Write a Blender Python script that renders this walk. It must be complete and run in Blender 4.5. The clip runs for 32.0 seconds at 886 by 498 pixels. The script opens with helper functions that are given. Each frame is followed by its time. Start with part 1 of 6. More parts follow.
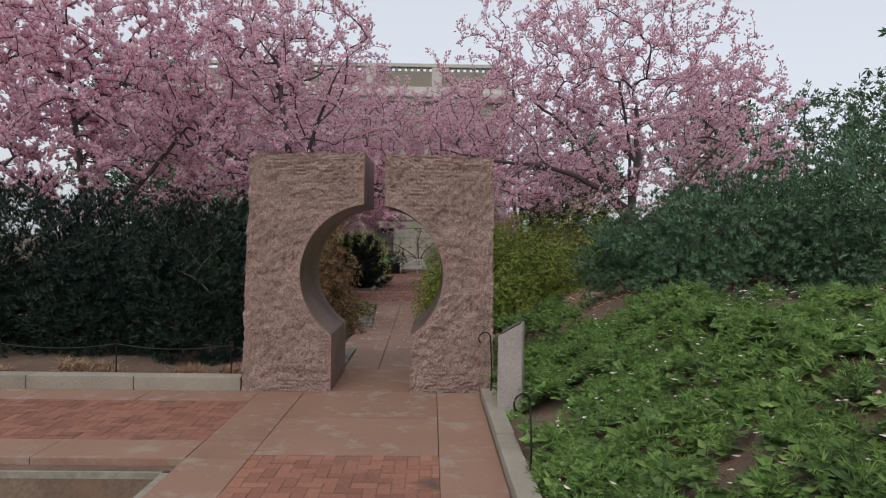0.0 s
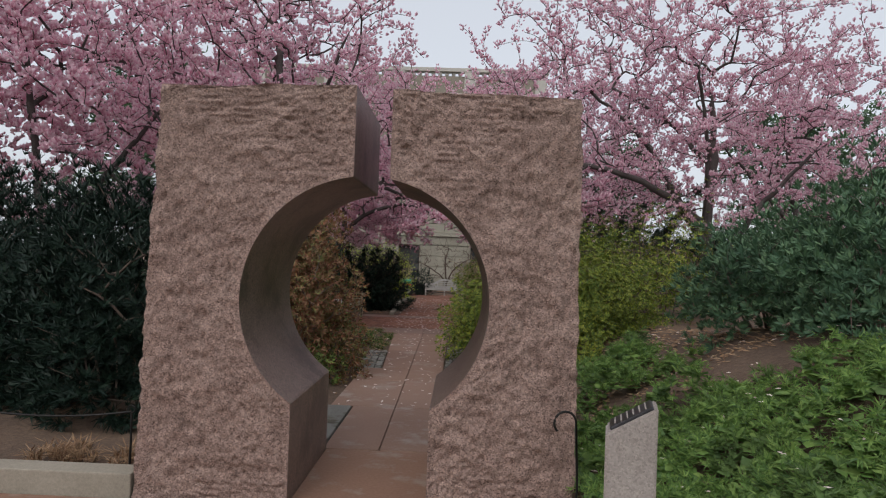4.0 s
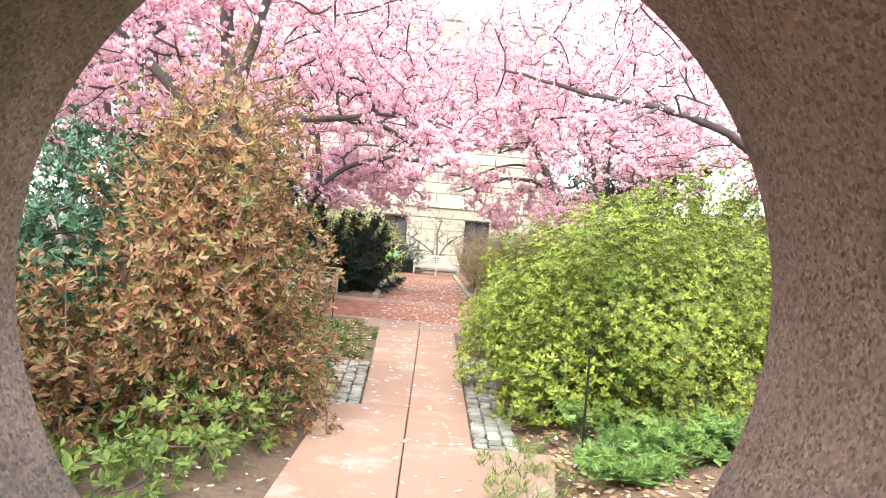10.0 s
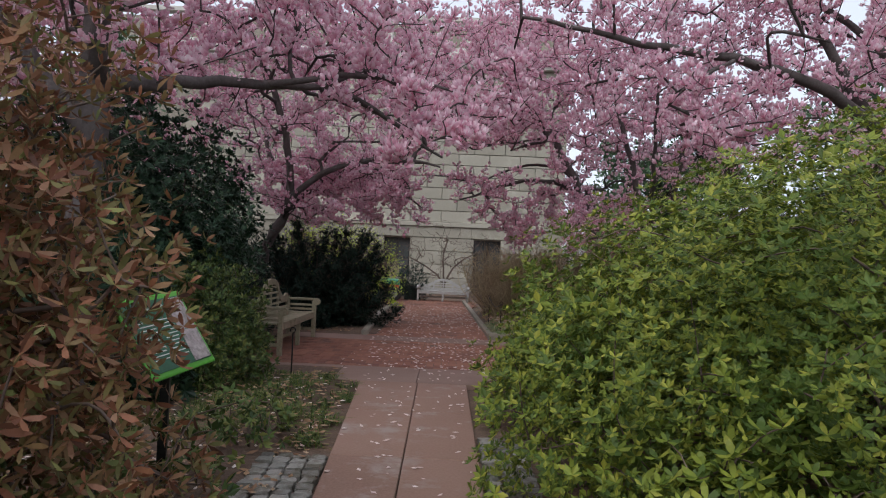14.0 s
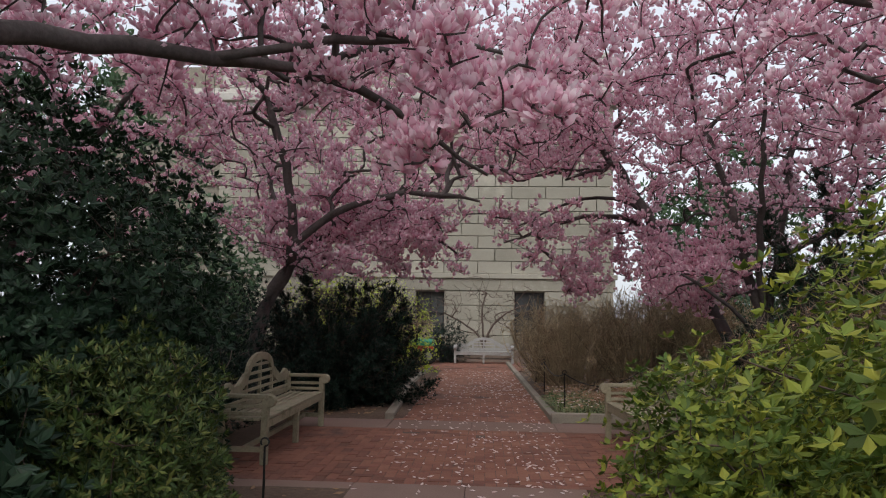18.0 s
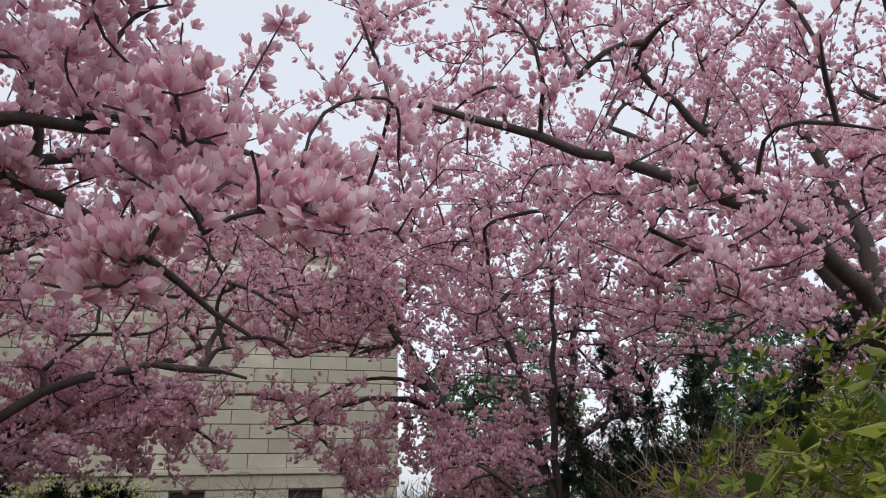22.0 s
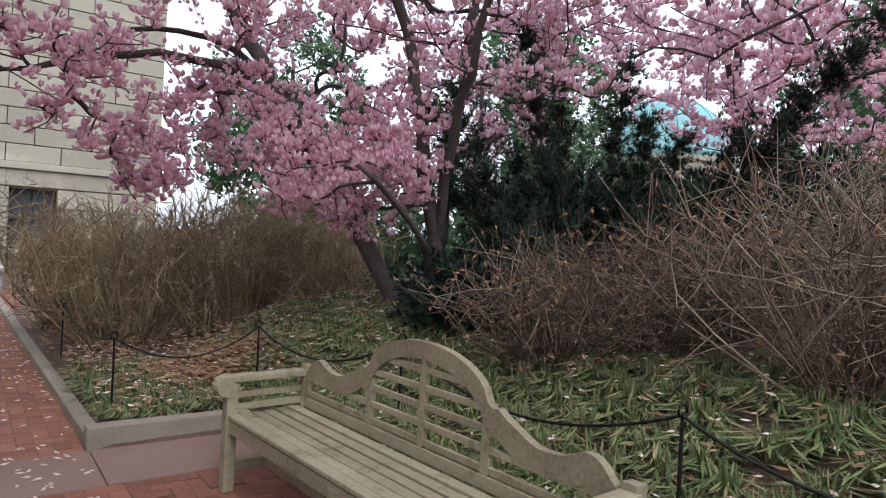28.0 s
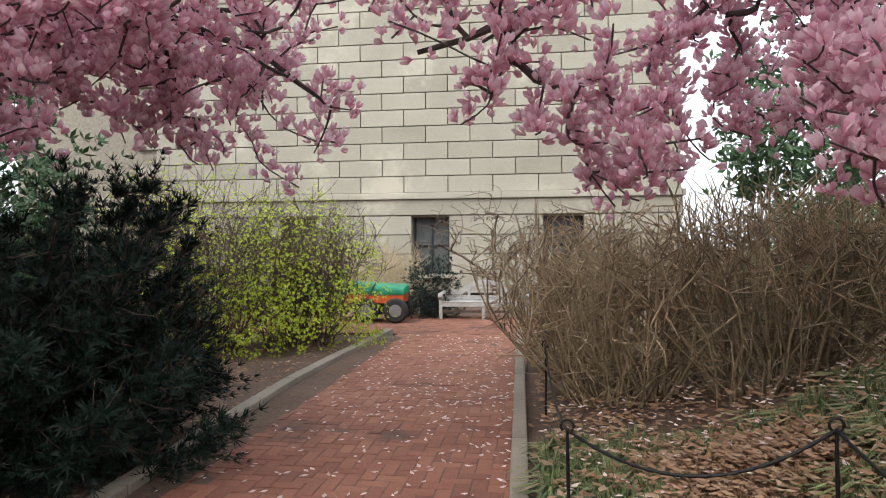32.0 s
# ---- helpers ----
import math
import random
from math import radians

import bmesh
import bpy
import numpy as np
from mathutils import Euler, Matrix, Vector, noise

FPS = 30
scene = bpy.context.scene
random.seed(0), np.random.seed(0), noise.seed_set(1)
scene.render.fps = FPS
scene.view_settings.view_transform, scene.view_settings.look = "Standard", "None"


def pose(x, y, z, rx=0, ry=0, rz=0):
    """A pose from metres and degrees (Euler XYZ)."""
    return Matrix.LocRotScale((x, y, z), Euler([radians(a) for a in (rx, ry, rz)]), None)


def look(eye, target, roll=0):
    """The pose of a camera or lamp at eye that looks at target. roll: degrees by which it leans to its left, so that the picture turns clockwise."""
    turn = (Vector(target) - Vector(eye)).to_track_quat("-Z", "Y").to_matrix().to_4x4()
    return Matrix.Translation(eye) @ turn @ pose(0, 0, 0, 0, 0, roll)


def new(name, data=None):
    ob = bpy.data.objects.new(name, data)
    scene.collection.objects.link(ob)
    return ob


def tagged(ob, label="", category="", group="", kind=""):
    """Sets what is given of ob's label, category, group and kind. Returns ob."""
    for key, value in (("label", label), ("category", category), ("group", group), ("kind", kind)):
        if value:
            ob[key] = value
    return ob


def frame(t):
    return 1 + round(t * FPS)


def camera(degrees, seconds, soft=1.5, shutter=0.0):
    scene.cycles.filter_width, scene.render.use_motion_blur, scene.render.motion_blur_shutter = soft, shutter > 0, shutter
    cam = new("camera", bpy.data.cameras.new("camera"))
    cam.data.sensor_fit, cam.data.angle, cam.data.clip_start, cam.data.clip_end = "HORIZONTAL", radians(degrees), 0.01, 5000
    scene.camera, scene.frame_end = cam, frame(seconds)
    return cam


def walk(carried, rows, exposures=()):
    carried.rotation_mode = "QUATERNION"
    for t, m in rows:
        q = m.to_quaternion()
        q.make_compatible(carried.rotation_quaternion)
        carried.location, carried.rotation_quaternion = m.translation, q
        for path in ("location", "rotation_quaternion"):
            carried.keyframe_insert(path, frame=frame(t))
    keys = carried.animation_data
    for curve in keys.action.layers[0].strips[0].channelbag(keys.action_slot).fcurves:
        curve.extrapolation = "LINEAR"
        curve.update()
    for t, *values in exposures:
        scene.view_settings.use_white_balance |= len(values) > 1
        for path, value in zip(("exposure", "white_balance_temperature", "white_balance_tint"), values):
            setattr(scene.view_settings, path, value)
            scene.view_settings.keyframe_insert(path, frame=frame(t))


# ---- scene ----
cam = camera(67.8, 32.0, soft=1.1)
PATH = [
    (0, (1.170, -7.779, 1.823), (1.205, -5.780, 1.791), 0.8),
    (0.5, (1.184, -7.484, 1.839), (1.172, -5.484, 1.821), 1.3),
    (1, (1.172, -7.142, 1.842), (1.133, -5.143, 1.829), 1.4),
    (1.5, (1.162, -6.769, 1.833), (1.115, -4.769, 1.835), 1.9),
    (2, (1.125, -6.367, 1.821), (1.079, -4.368, 1.847), 2.3),
    (2.5, (1.108, -5.942, 1.825), (1.066, -3.943, 1.861), 2.7),
    (4.5, (1.090, -3.906, 1.627), (1.039, -1.906, 1.649), 1.9),
    (5, (1.034, -3.438, 1.598), (0.985, -1.439, 1.604), 1.9),
    (5.5, (0.990, -2.981, 1.562), (0.963, -0.982, 1.551), 2.1),
    (6, (0.952, -2.554, 1.544), (0.980, -0.554, 1.518), 2.1),
    (6.5, (0.900, -2.203, 1.547), (0.961, -0.204, 1.520), 2.0),
    (7, (0.875, -1.902, 1.524), (0.938, 0.097, 1.494), 1.9),
    (7.5, (0.846, -1.588, 1.528), (0.890, 0.411, 1.494), 2.0),
    (8, (0.760, -1.339, 1.591), (0.790, 0.660, 1.541), 2.2),
    (8.5, (0.664, -1.045, 1.555), (0.688, 0.955, 1.510), 2.4),
    (9, (0.610, -0.724, 1.599), (0.631, 1.275, 1.540), 1.5),
    (9.5, (0.576, -0.421, 1.611), (0.583, 1.578, 1.555), 5.0),
    (10, (0.561, -0.144, 1.499), (0.571, 1.856, 1.463), 4.8),
    (10.5, (0.643, 0.546, 1.387), (0.649, 2.545, 1.359), 3.2),
    (11, (0.632, 0.840, 1.378), (0.643, 2.840, 1.353), 3.5),
    (11.5, (0.610, 1.135, 1.394), (0.626, 3.135, 1.372), 3.7),
    (12, (0.591, 1.442, 1.384), (0.610, 3.442, 1.363), 4.2),
    (12.5, (0.580, 1.791, 1.376), (0.603, 3.790, 1.358), 4.5),
    (13, (0.596, 2.156, 1.359), (0.613, 4.156, 1.359), 3.9),
    (13.5, (0.620, 2.497, 1.356), (0.629, 4.497, 1.373), 2.8),
    (14, (0.644, 2.926, 1.363), (0.624, 4.925, 1.401), 2.5),
    (14.5, (0.631, 3.409, 1.368), (0.593, 5.408, 1.415), 3.1),
    (15, (0.675, 3.893, 1.370), (0.606, 5.891, 1.427), 2.3),
    (15.5, (0.767, 4.307, 1.419), (0.636, 6.301, 1.498), 1.4),
    (17.5, (0.548, 5.294, 1.407), (0.375, 7.280, 1.568), 1.2),
    (18, (0.478, 5.532, 1.443), (0.352, 7.518, 1.640), 0.9),
    (18.5, (0.482, 5.734, 1.474), (0.487, 7.715, 1.752), 0.0),
    (19, (0.557, 5.887, 1.508), (0.629, 7.852, 1.874), 0.4),
    (19.5, (0.598, 5.963, 1.485), (0.787, 7.886, 2.003), -1.0),
    (20, (0.616, 6.078, 1.484), (0.827, 7.950, 2.155), -1.1),
    (20.5, (0.619, 6.238, 1.495), (0.819, 8.068, 2.276), 1.1),
    (21, (0.622, 6.398, 1.505), (0.846, 8.217, 2.307), 1.0),
    (21.5, (0.625, 6.558, 1.516), (0.989, 8.357, 2.311), -0.1),
    (22, (0.628, 6.718, 1.526), (1.121, 8.510, 2.264), -1.7),
    (22.5, (0.631, 6.878, 1.537), (1.173, 8.681, 2.212), -1.8),
    (23, (0.633, 7.038, 1.548), (1.252, 8.869, 2.063), -3.8),
    (23.5, (0.655, 7.205, 1.531), (1.321, 9.054, 1.902), -3.7),
    (24, (0.691, 7.404, 1.519), (1.430, 9.241, 1.802), -2.9),
    (24.5, (0.689, 7.669, 1.489), (1.508, 9.477, 1.731), -1.7),
    (25, (0.656, 7.969, 1.491), (1.638, 9.704, 1.653), -0.8),
    (25.5, (0.658, 8.224, 1.462), (1.741, 9.905, 1.463), 0.9),
    (27.5, (0.699, 9.617, 1.459), (1.977, 11.156, 1.446), 1.8),
    (28, (0.709, 9.965, 1.459), (1.886, 11.582, 1.442), 3.2),
    (28.5, (0.759, 10.345, 1.448), (1.908, 11.982, 1.447), 3.6),
    (29, (0.857, 10.701, 1.449), (1.953, 12.374, 1.449), 3.4),
    (29.5, (0.965, 11.073, 1.462), (1.985, 12.794, 1.447), 3.4),
    (30, (1.111, 11.395, 1.500), (1.946, 13.212, 1.458), 2.5),
    (30.5, (1.221, 11.680, 1.500), (1.758, 13.606, 1.462), 1.7),
    (31, (1.312, 11.967, 1.500), (1.577, 13.948, 1.448), 1.1),
    (31.5, (1.391, 12.230, 1.496), (1.401, 14.229, 1.457), 0.9),
    (32, (1.539, 12.430, 1.429), (1.255, 14.410, 1.424), -0.3),
]
SKY, SUN = 0.15, 0.5
EXPOSURES = [(0.0, 0.35, 6500, 10), (2.5, 0.35, 6500, 10), (4.5, 0.3, 6500, 10), (7.0, 0.40, 6500, 10), (8.0, 1.00, 6600, 10), (9.0, 2.4, 6800, 5), (10.0, 2.9, 6800, 5), (11.0, 2.30, 6500, 8), (11.5, 1.95, 6300, 9), (12.0, 1.50, 6200, 10), (13.0, 0.75, 6100, 12), (15.0, 0.65, 6300, 10), (17.5, 0.65, 6500, 10), (19.0, 0.60, 6500, 10), (20.0, 0.65, 6500, 10), (21.0, 0.65, 6500, 10), (23.0, 0.60, 6500, 10), (24.0, 0.68, 6500, 10), (25.0, 1.15, 6500, 10), (28.0, 1.38, 6150, 10), (30.0, 1.4, 6500, 10), (32.0, 1.65, 6500, 8)]
walk(cam, [(t, look(eye, target, roll)) for t, eye, target, roll in PATH], EXPOSURES)

# ---- light ----
world = bpy.data.worlds.new("overcast")
scene.world = world
world.use_nodes = True
wn, wl = world.node_tree.nodes, world.node_tree.links
sky = wn.new("ShaderNodeTexSky")
sky.sky_type, sky.sun_disc = "NISHITA", False
sky.sun_elevation, sky.sun_rotation = radians(48), radians(200)
sky.dust_density, sky.air_density = 4.0, 1.0
grey = wn.new("ShaderNodeHueSaturation")
grey.inputs["Saturation"].default_value = 0.42
wl.new(sky.outputs[0], grey.inputs["Color"])
veil = wn.new("ShaderNodeMix")
veil.data_type = "RGBA"
veil.inputs[0].default_value, veil.inputs[7].default_value = 0.65, (4.0, 4.22, 4.6, 1)
wl.new(grey.outputs[0], veil.inputs[6])
wl.new(veil.outputs[2], wn["Background"].inputs[0])
wn["Background"].inputs[1].default_value = SKY
sun_data = bpy.data.lights.new("sun", "SUN")
sun_data.energy, sun_data.angle, sun_data.color = SUN, radians(45), (1.0, 0.97, 0.94)
sun = new("sun", sun_data)
sun.matrix_world = look((0, 0, 30), (0 + 10 * math.sin(radians(20)), 10 * math.cos(radians(20)), 30 - 12))

rng = np.random.default_rng(7)

# ---- materials ----


def material(name):
    m = bpy.data.materials.new(name)
    m.use_nodes = True
    return m, m.node_tree.nodes, m.node_tree.links, m.node_tree.nodes["Principled BSDF"]


def ramp(nodes, stops):
    r = nodes.new("ShaderNodeValToRGB")
    while len(r.color_ramp.elements) < len(stops):
        r.color_ramp.elements.new(0.5)
    for e, (p, c) in zip(r.color_ramp.elements, stops):
        e.position, e.color = p, (*c, 1)
    return r


def noise_tex(nodes, links, scale, detail=4, rough=0.6, coords="Object"):
    tc = nodes.new("ShaderNodeTexCoord") if coords == "Object" else nodes.new("ShaderNodeNewGeometry")
    n = nodes.new("ShaderNodeTexNoise")
    n.inputs["Scale"].default_value, n.inputs["Detail"].default_value, n.inputs["Roughness"].default_value = scale, detail, rough
    links.new(tc.outputs["Object" if coords == "Object" else "Position"], n.inputs["Vector"])
    return n


def mixed(nodes, links, a, b, fac, kind="MIX"):
    m = nodes.new("ShaderNodeMix")
    m.data_type, m.blend_type = "RGBA", kind
    for v, k in ((a, 6), (b, 7)):
        if isinstance(v, tuple):
            m.inputs[k].default_value = (*v, 1)
        else:
            links.new(v, m.inputs[k])
    if isinstance(fac, float):
        m.inputs[0].default_value = fac
    else:
        links.new(fac, m.inputs[0])
    return m.outputs[2]


def bumped(nodes, links, bsdf, height, strength, distance):
    b = nodes.new("ShaderNodeBump")
    b.inputs["Strength"].default_value, b.inputs["Distance"].default_value = strength, distance
    links.new(height, b.inputs["Height"])
    links.new(b.outputs[0], bsdf.inputs["Normal"])


def stone(name, stops, big=1.5, fine=60, rough=0.85, bump=0.4, dist=0.004, spots=None, vary=0.0, speck=0.0, harsh=1.0, detail=3):
    """Stone, mortar, soil: a ramp over two scales of grain, optional stains, specks and change from piece to piece."""
    m, n, l, b = material(name)
    big_n, fine_n = noise_tex(n, l, big, 5, 0.6, "World"), noise_tex(n, l, fine, detail, 0.7, "World")
    s = n.new("ShaderNodeMath")
    s.operation = "ADD"
    h1, h2 = n.new("ShaderNodeMath"), n.new("ShaderNodeMath")
    for h, src in ((h1, big_n), (h2, fine_n)):
        h.operation = "MULTIPLY"
        h.inputs[1].default_value = 0.5
        l.new(src.outputs[0], h.inputs[0])
        l.new(h.outputs[0], s.inputs[0 if h is h1 else 1])
    out = s.outputs[0]
    if vary:
        oi = n.new("ShaderNodeObjectInfo")
        v = n.new("ShaderNodeMath")
        v.operation, v.inputs[1].default_value, v.inputs[2].default_value = "MULTIPLY_ADD", vary, -vary / 2
        l.new(oi.outputs["Random"], v.inputs[0])
        g = n.new("ShaderNodeNewGeometry")
        v2 = n.new("ShaderNodeMath")
        v2.operation, v2.inputs[1].default_value, v2.inputs[2].default_value = "MULTIPLY_ADD", vary, -vary / 2
        l.new(g.outputs["Random Per Island"], v2.inputs[0])
        for q in (v, v2):
            a = n.new("ShaderNodeMath")
            l.new(out, a.inputs[0])
            l.new(q.outputs[0], a.inputs[1])
            out = a.outputs[0]
    r = ramp(n, stops)
    l.new(out, r.inputs[0])
    col = r.outputs[0]
    if spots:
        sp = noise_tex(n, l, spots[1], 6, 0.7, "World")
        sr = ramp(n, [(spots[2], (0, 0, 0)), (spots[2] + 0.12, (1, 1, 1))])
        l.new(sp.outputs[0], sr.inputs[0])
        col = mixed(n, l, col, spots[0], sr.outputs[0])
    if speck:
        vo = n.new("ShaderNodeTexVoronoi")
        vo.inputs["Scale"].default_value = speck
        gp = n.new("ShaderNodeNewGeometry")
        l.new(gp.outputs["Position"], vo.inputs["Vector"])
        hs = n.new("ShaderNodeSeparateColor")
        l.new(vo.outputs["Color"], hs.inputs[0])
        sr = ramp(n, [(0.0, (0.34, 0.3, 0.3)), (0.2, (0.7, 0.67, 0.67)), (0.5, (1.0, 1.0, 1.0)), (0.8, (1.2, 1.17, 1.16)), (1.0, (1.6, 1.55, 1.5))])
        l.new(hs.outputs[0], sr.inputs[0])
        col = mixed(n, l, col, sr.outputs[0], harsh, "MULTIPLY")
    l.new(col, b.inputs["Base Color"])
    b.inputs["Roughness"].default_value = rough
    bumped(n, l, b, s.outputs[0], bump, dist)
    return m


def leafy(name, cols, rough=0.5, glow=0.25, tip=None, patch=None):
    """Leaves or petals: each its own tone, patches of a second tone, tips of a third."""
    m, n, l, b = material(name)
    g = n.new("ShaderNodeNewGeometry")
    r = ramp(n, [(i / max(1, len(cols) - 1), c) for i, c in enumerate(cols)])
    l.new(g.outputs["Random Per Island"], r.inputs[0])
    col = r.outputs[0]
    if patch:
        p = noise_tex(n, l, patch[1], 3, 0.5, "World")
        pr = ramp(n, [(patch[2], (0, 0, 0)), (patch[2] + 0.15, (1, 1, 1))])
        l.new(p.outputs[0], pr.inputs[0])
        col = mixed(n, l, col, patch[0], pr.outputs[0])
    if tip:
        uv = n.new("ShaderNodeUVMap")
        sx = n.new("ShaderNodeSeparateXYZ")
        l.new(uv.outputs[0], sx.inputs[0])
        tr = ramp(n, [(0.0, tip), (0.75, (1, 1, 1))])
        l.new(sx.outputs[1], tr.inputs[0])
        col = mixed(n, l, col, tr.outputs[0], 1.0, "MULTIPLY")
    l.new(col, b.inputs["Base Color"])
    b.inputs["Roughness"].default_value = rough
    b.inputs["Specular IOR Level"].default_value = 0.22
    t = n.new("ShaderNodeBsdfTranslucent")
    l.new(col, t.inputs[0])
    mx = n.new("ShaderNodeMixShader")
    mx.inputs[0].default_value = glow
    l.new(b.outputs[0], mx.inputs[1])
    l.new(t.outputs[0], mx.inputs[2])
    l.new(mx.outputs[0], n["Material Output"].inputs[0])
    return m


def plain(name, col, rough=0.6, metal=0.0, var=0.25, scale=12.0, bump=0.15):
    m, n, l, b = material(name)
    t = noise_tex(n, l, scale, 5, 0.65, "World")
    r = ramp(n, [(0.3, tuple(c * (1 - var) for c in col)), (0.7, tuple(min(1, c * (1 + var)) for c in col))])
    l.new(t.outputs[0], r.inputs[0])
    l.new(r.outputs[0], b.inputs["Base Color"])
    b.inputs["Roughness"].default_value, b.inputs["Metallic"].default_value = rough, metal
    bumped(n, l, b, t.outputs[0], bump, 0.004)
    return m


GRANITE = stone("split_granite", [(0.3, (0.15, 0.1, 0.083)), (0.5, (0.275, 0.19, 0.16)), (0.72, (0.37, 0.275, 0.235))], 3.0, 30, 0.9, 1.0, 0.03, speck=120, harsh=0.9, detail=7)
GRANITE_CUT = stone("sawn_granite", [(0.3, (0.119, 0.0881, 0.0739)), (0.5, (0.186, 0.136, 0.116)), (0.75, (0.253, 0.191, 0.161))], 2.2, 75, 0.36, 0.4, 0.005, ((0.085, 0.064, 0.056), 1.5, 0.5), speck=125, harsh=0.95, detail=6)
PAVING = stone("pink_paving", [(0.3, (0.173, 0.094, 0.0632)), (0.5, (0.241, 0.134, 0.0891)), (0.7, (0.286, 0.168, 0.118))], 0.9, 45, 0.8, 0.4, 0.004, ((0.29, 0.215, 0.17), 2.6, 0.52), 0.14)
PATH_MAT = stone("tinted_concrete", [(0.3, (0.175, 0.101, 0.0746)), (0.5, (0.244, 0.148, 0.109)), (0.7, (0.288, 0.182, 0.137))], 0.8, 50, 0.85, 0.4, 0.004, ((0.31, 0.245, 0.21), 1.9, 0.53), 0.1)
BAND = stone("grey_stone_band", [(0.3, (0.163, 0.102, 0.081)), (0.5, (0.228, 0.151, 0.12)), (0.7, (0.275, 0.19, 0.153))], 1.2, 70, 0.85, 0.25, 0.003)
KERB = stone("kerb_stone", [(0.3, (0.169, 0.148, 0.117)), (0.5, (0.252, 0.221, 0.175)), (0.7, (0.33, 0.29, 0.233))], 1.5, 60, 0.9, 0.4, 0.004, ((0.16, 0.16, 0.12), 3.0, 0.62), 0.1)
BRICK = stone("red_brick", [(0.2, (0.125, 0.055, 0.036)), (0.45, (0.22, 0.09, 0.058)), (0.65, (0.29, 0.128, 0.083)), (0.85, (0.35, 0.18, 0.122))], 1.0, 40, 0.85, 0.4, 0.004, ((0.1, 0.055, 0.042), 0.9, 0.56), 0.26)
JOINT = stone("brick_joint", [(0.3, (0.088, 0.0562, 0.042)), (0.7, (0.176, 0.12, 0.091))], 3, 90, 0.95, 0.4, 0.004)
COBBLE = stone("grey_cobble", [(0.25, (0.11, 0.105, 0.092)), (0.5, (0.19, 0.185, 0.165)), (0.75, (0.29, 0.275, 0.245))], 2, 60, 0.9, 0.6, 0.006, ((0.1, 0.085, 0.06), 3.0, 0.5), vary=0.35)
SOIL = stone("leaf_litter_soil", [(0.25, (0.05, 0.032, 0.022)), (0.5, (0.115, 0.075, 0.052)), (0.75, (0.2, 0.135, 0.09))], 1.2, 25, 0.95, 1.0, 0.03, ((0.15, 0.085, 0.05), 0.8, 0.55))
LIMESTONE = stone("buff_limestone", [(0.3, (0.249, 0.232, 0.184)), (0.5, (0.312, 0.291, 0.234)), (0.7, (0.361, 0.339, 0.278))], 0.5, 25, 0.85, 0.15, 0.006, ((0.44, 0.41, 0.33), 0.5, 0.56), 0.26)
LIME_JOINT = plain("wall_joint", (0.25, 0.225, 0.18), 0.95)
WHITE_STONE = stone("pale_balustrade_stone", [(0.3, (0.425, 0.408, 0.365)), (0.7, (0.561, 0.535, 0.484))], 0.5, 12, 0.85, 0.1, 0.004)
BARK = stone("magnolia_bark", [(0.3, (0.0385, 0.0294, 0.028)), (0.5, (0.0735, 0.0595, 0.056)), (0.75, (0.133, 0.115, 0.108))], 3, 30, 0.9, 0.7, 0.008)
TWIG = plain("brown_twig", (0.12, 0.085, 0.068), 0.85, 0, 0.35, 6)
PALE_TWIG = stone("dry_stem", [(0.3, (0.22, 0.168, 0.103)), (0.5, (0.4, 0.315, 0.19)), (0.7, (0.56, 0.455, 0.285))], 1.3, 20, 0.85, 0.2, 0.003, vary=0.3)
BROWN_STEM = stone("brown_stem", [(0.3, (0.092, 0.064, 0.046)), (0.5, (0.18, 0.13, 0.093)), (0.7, (0.31, 0.24, 0.178))], 2.0, 30, 0.85, 0.2, 0.003, vary=0.6)
TEAK = stone("weathered_teak", [(0.3, (0.157, 0.133, 0.0861)), (0.5, (0.275, 0.243, 0.161)), (0.7, (0.367, 0.335, 0.232))], 3, 50, 0.8, 0.3, 0.003, ((0.15, 0.15, 0.075), 4.0, 0.55), 0.12)
TEAK_PALE = stone("silvered_teak", [(0.3, (0.27, 0.26, 0.245)), (0.7, (0.44, 0.43, 0.41))], 3, 40, 0.8, 0.2, 0.003)
IRON = plain("black_iron", (0.022, 0.021, 0.02), 0.5, 0.6, 0.4, 30)
PETAL = leafy("magnolia_petal", [(0.84, 0.58, 0.67), (0.93, 0.8, 0.84), (0.78, 0.49, 0.59), (0.95, 0.87, 0.89), (0.86, 0.63, 0.71), (0.72, 0.42, 0.52)], 0.55, 0.5, (0.72, 0.34, 0.47))
AZALEA = leafy("azalea_leaf", [(0.06, 0.09, 0.022), (0.12, 0.175, 0.03), (0.25, 0.29, 0.042), (0.17, 0.23, 0.036), (0.37, 0.37, 0.058), (0.09, 0.14, 0.03), (0.07, 0.11, 0.026)], 0.45, 0.32, None, ((0.09, 0.15, 0.028), 1.1, 0.54))
BROWN_LEAF = leafy("leucothoe_leaf", [(0.09, 0.05, 0.038), (0.3, 0.122, 0.066), (0.13, 0.135, 0.047), (0.38, 0.175, 0.095), (0.2, 0.085, 0.056), (0.16, 0.19, 0.065), (0.4, 0.235, 0.14), (0.24, 0.112, 0.068), (0.27, 0.28, 0.09)], 0.5, 0.28, None, ((0.13, 0.15, 0.05), 1.3, 0.6))
GREEN_LEAF = leafy("broad_green_leaf", [(0.10, 0.17, 0.04), (0.2, 0.26, 0.06), (0.07, 0.12, 0.04), (0.26, 0.3, 0.09)], 0.45, 0.25)
HOLLY = leafy("dark_holly_leaf", [(0.0173, 0.0413, 0.0231), (0.0355, 0.0702, 0.0372), (0.0236, 0.0495, 0.0289), (0.0473, 0.0867, 0.0413)], 0.35, 0.08)
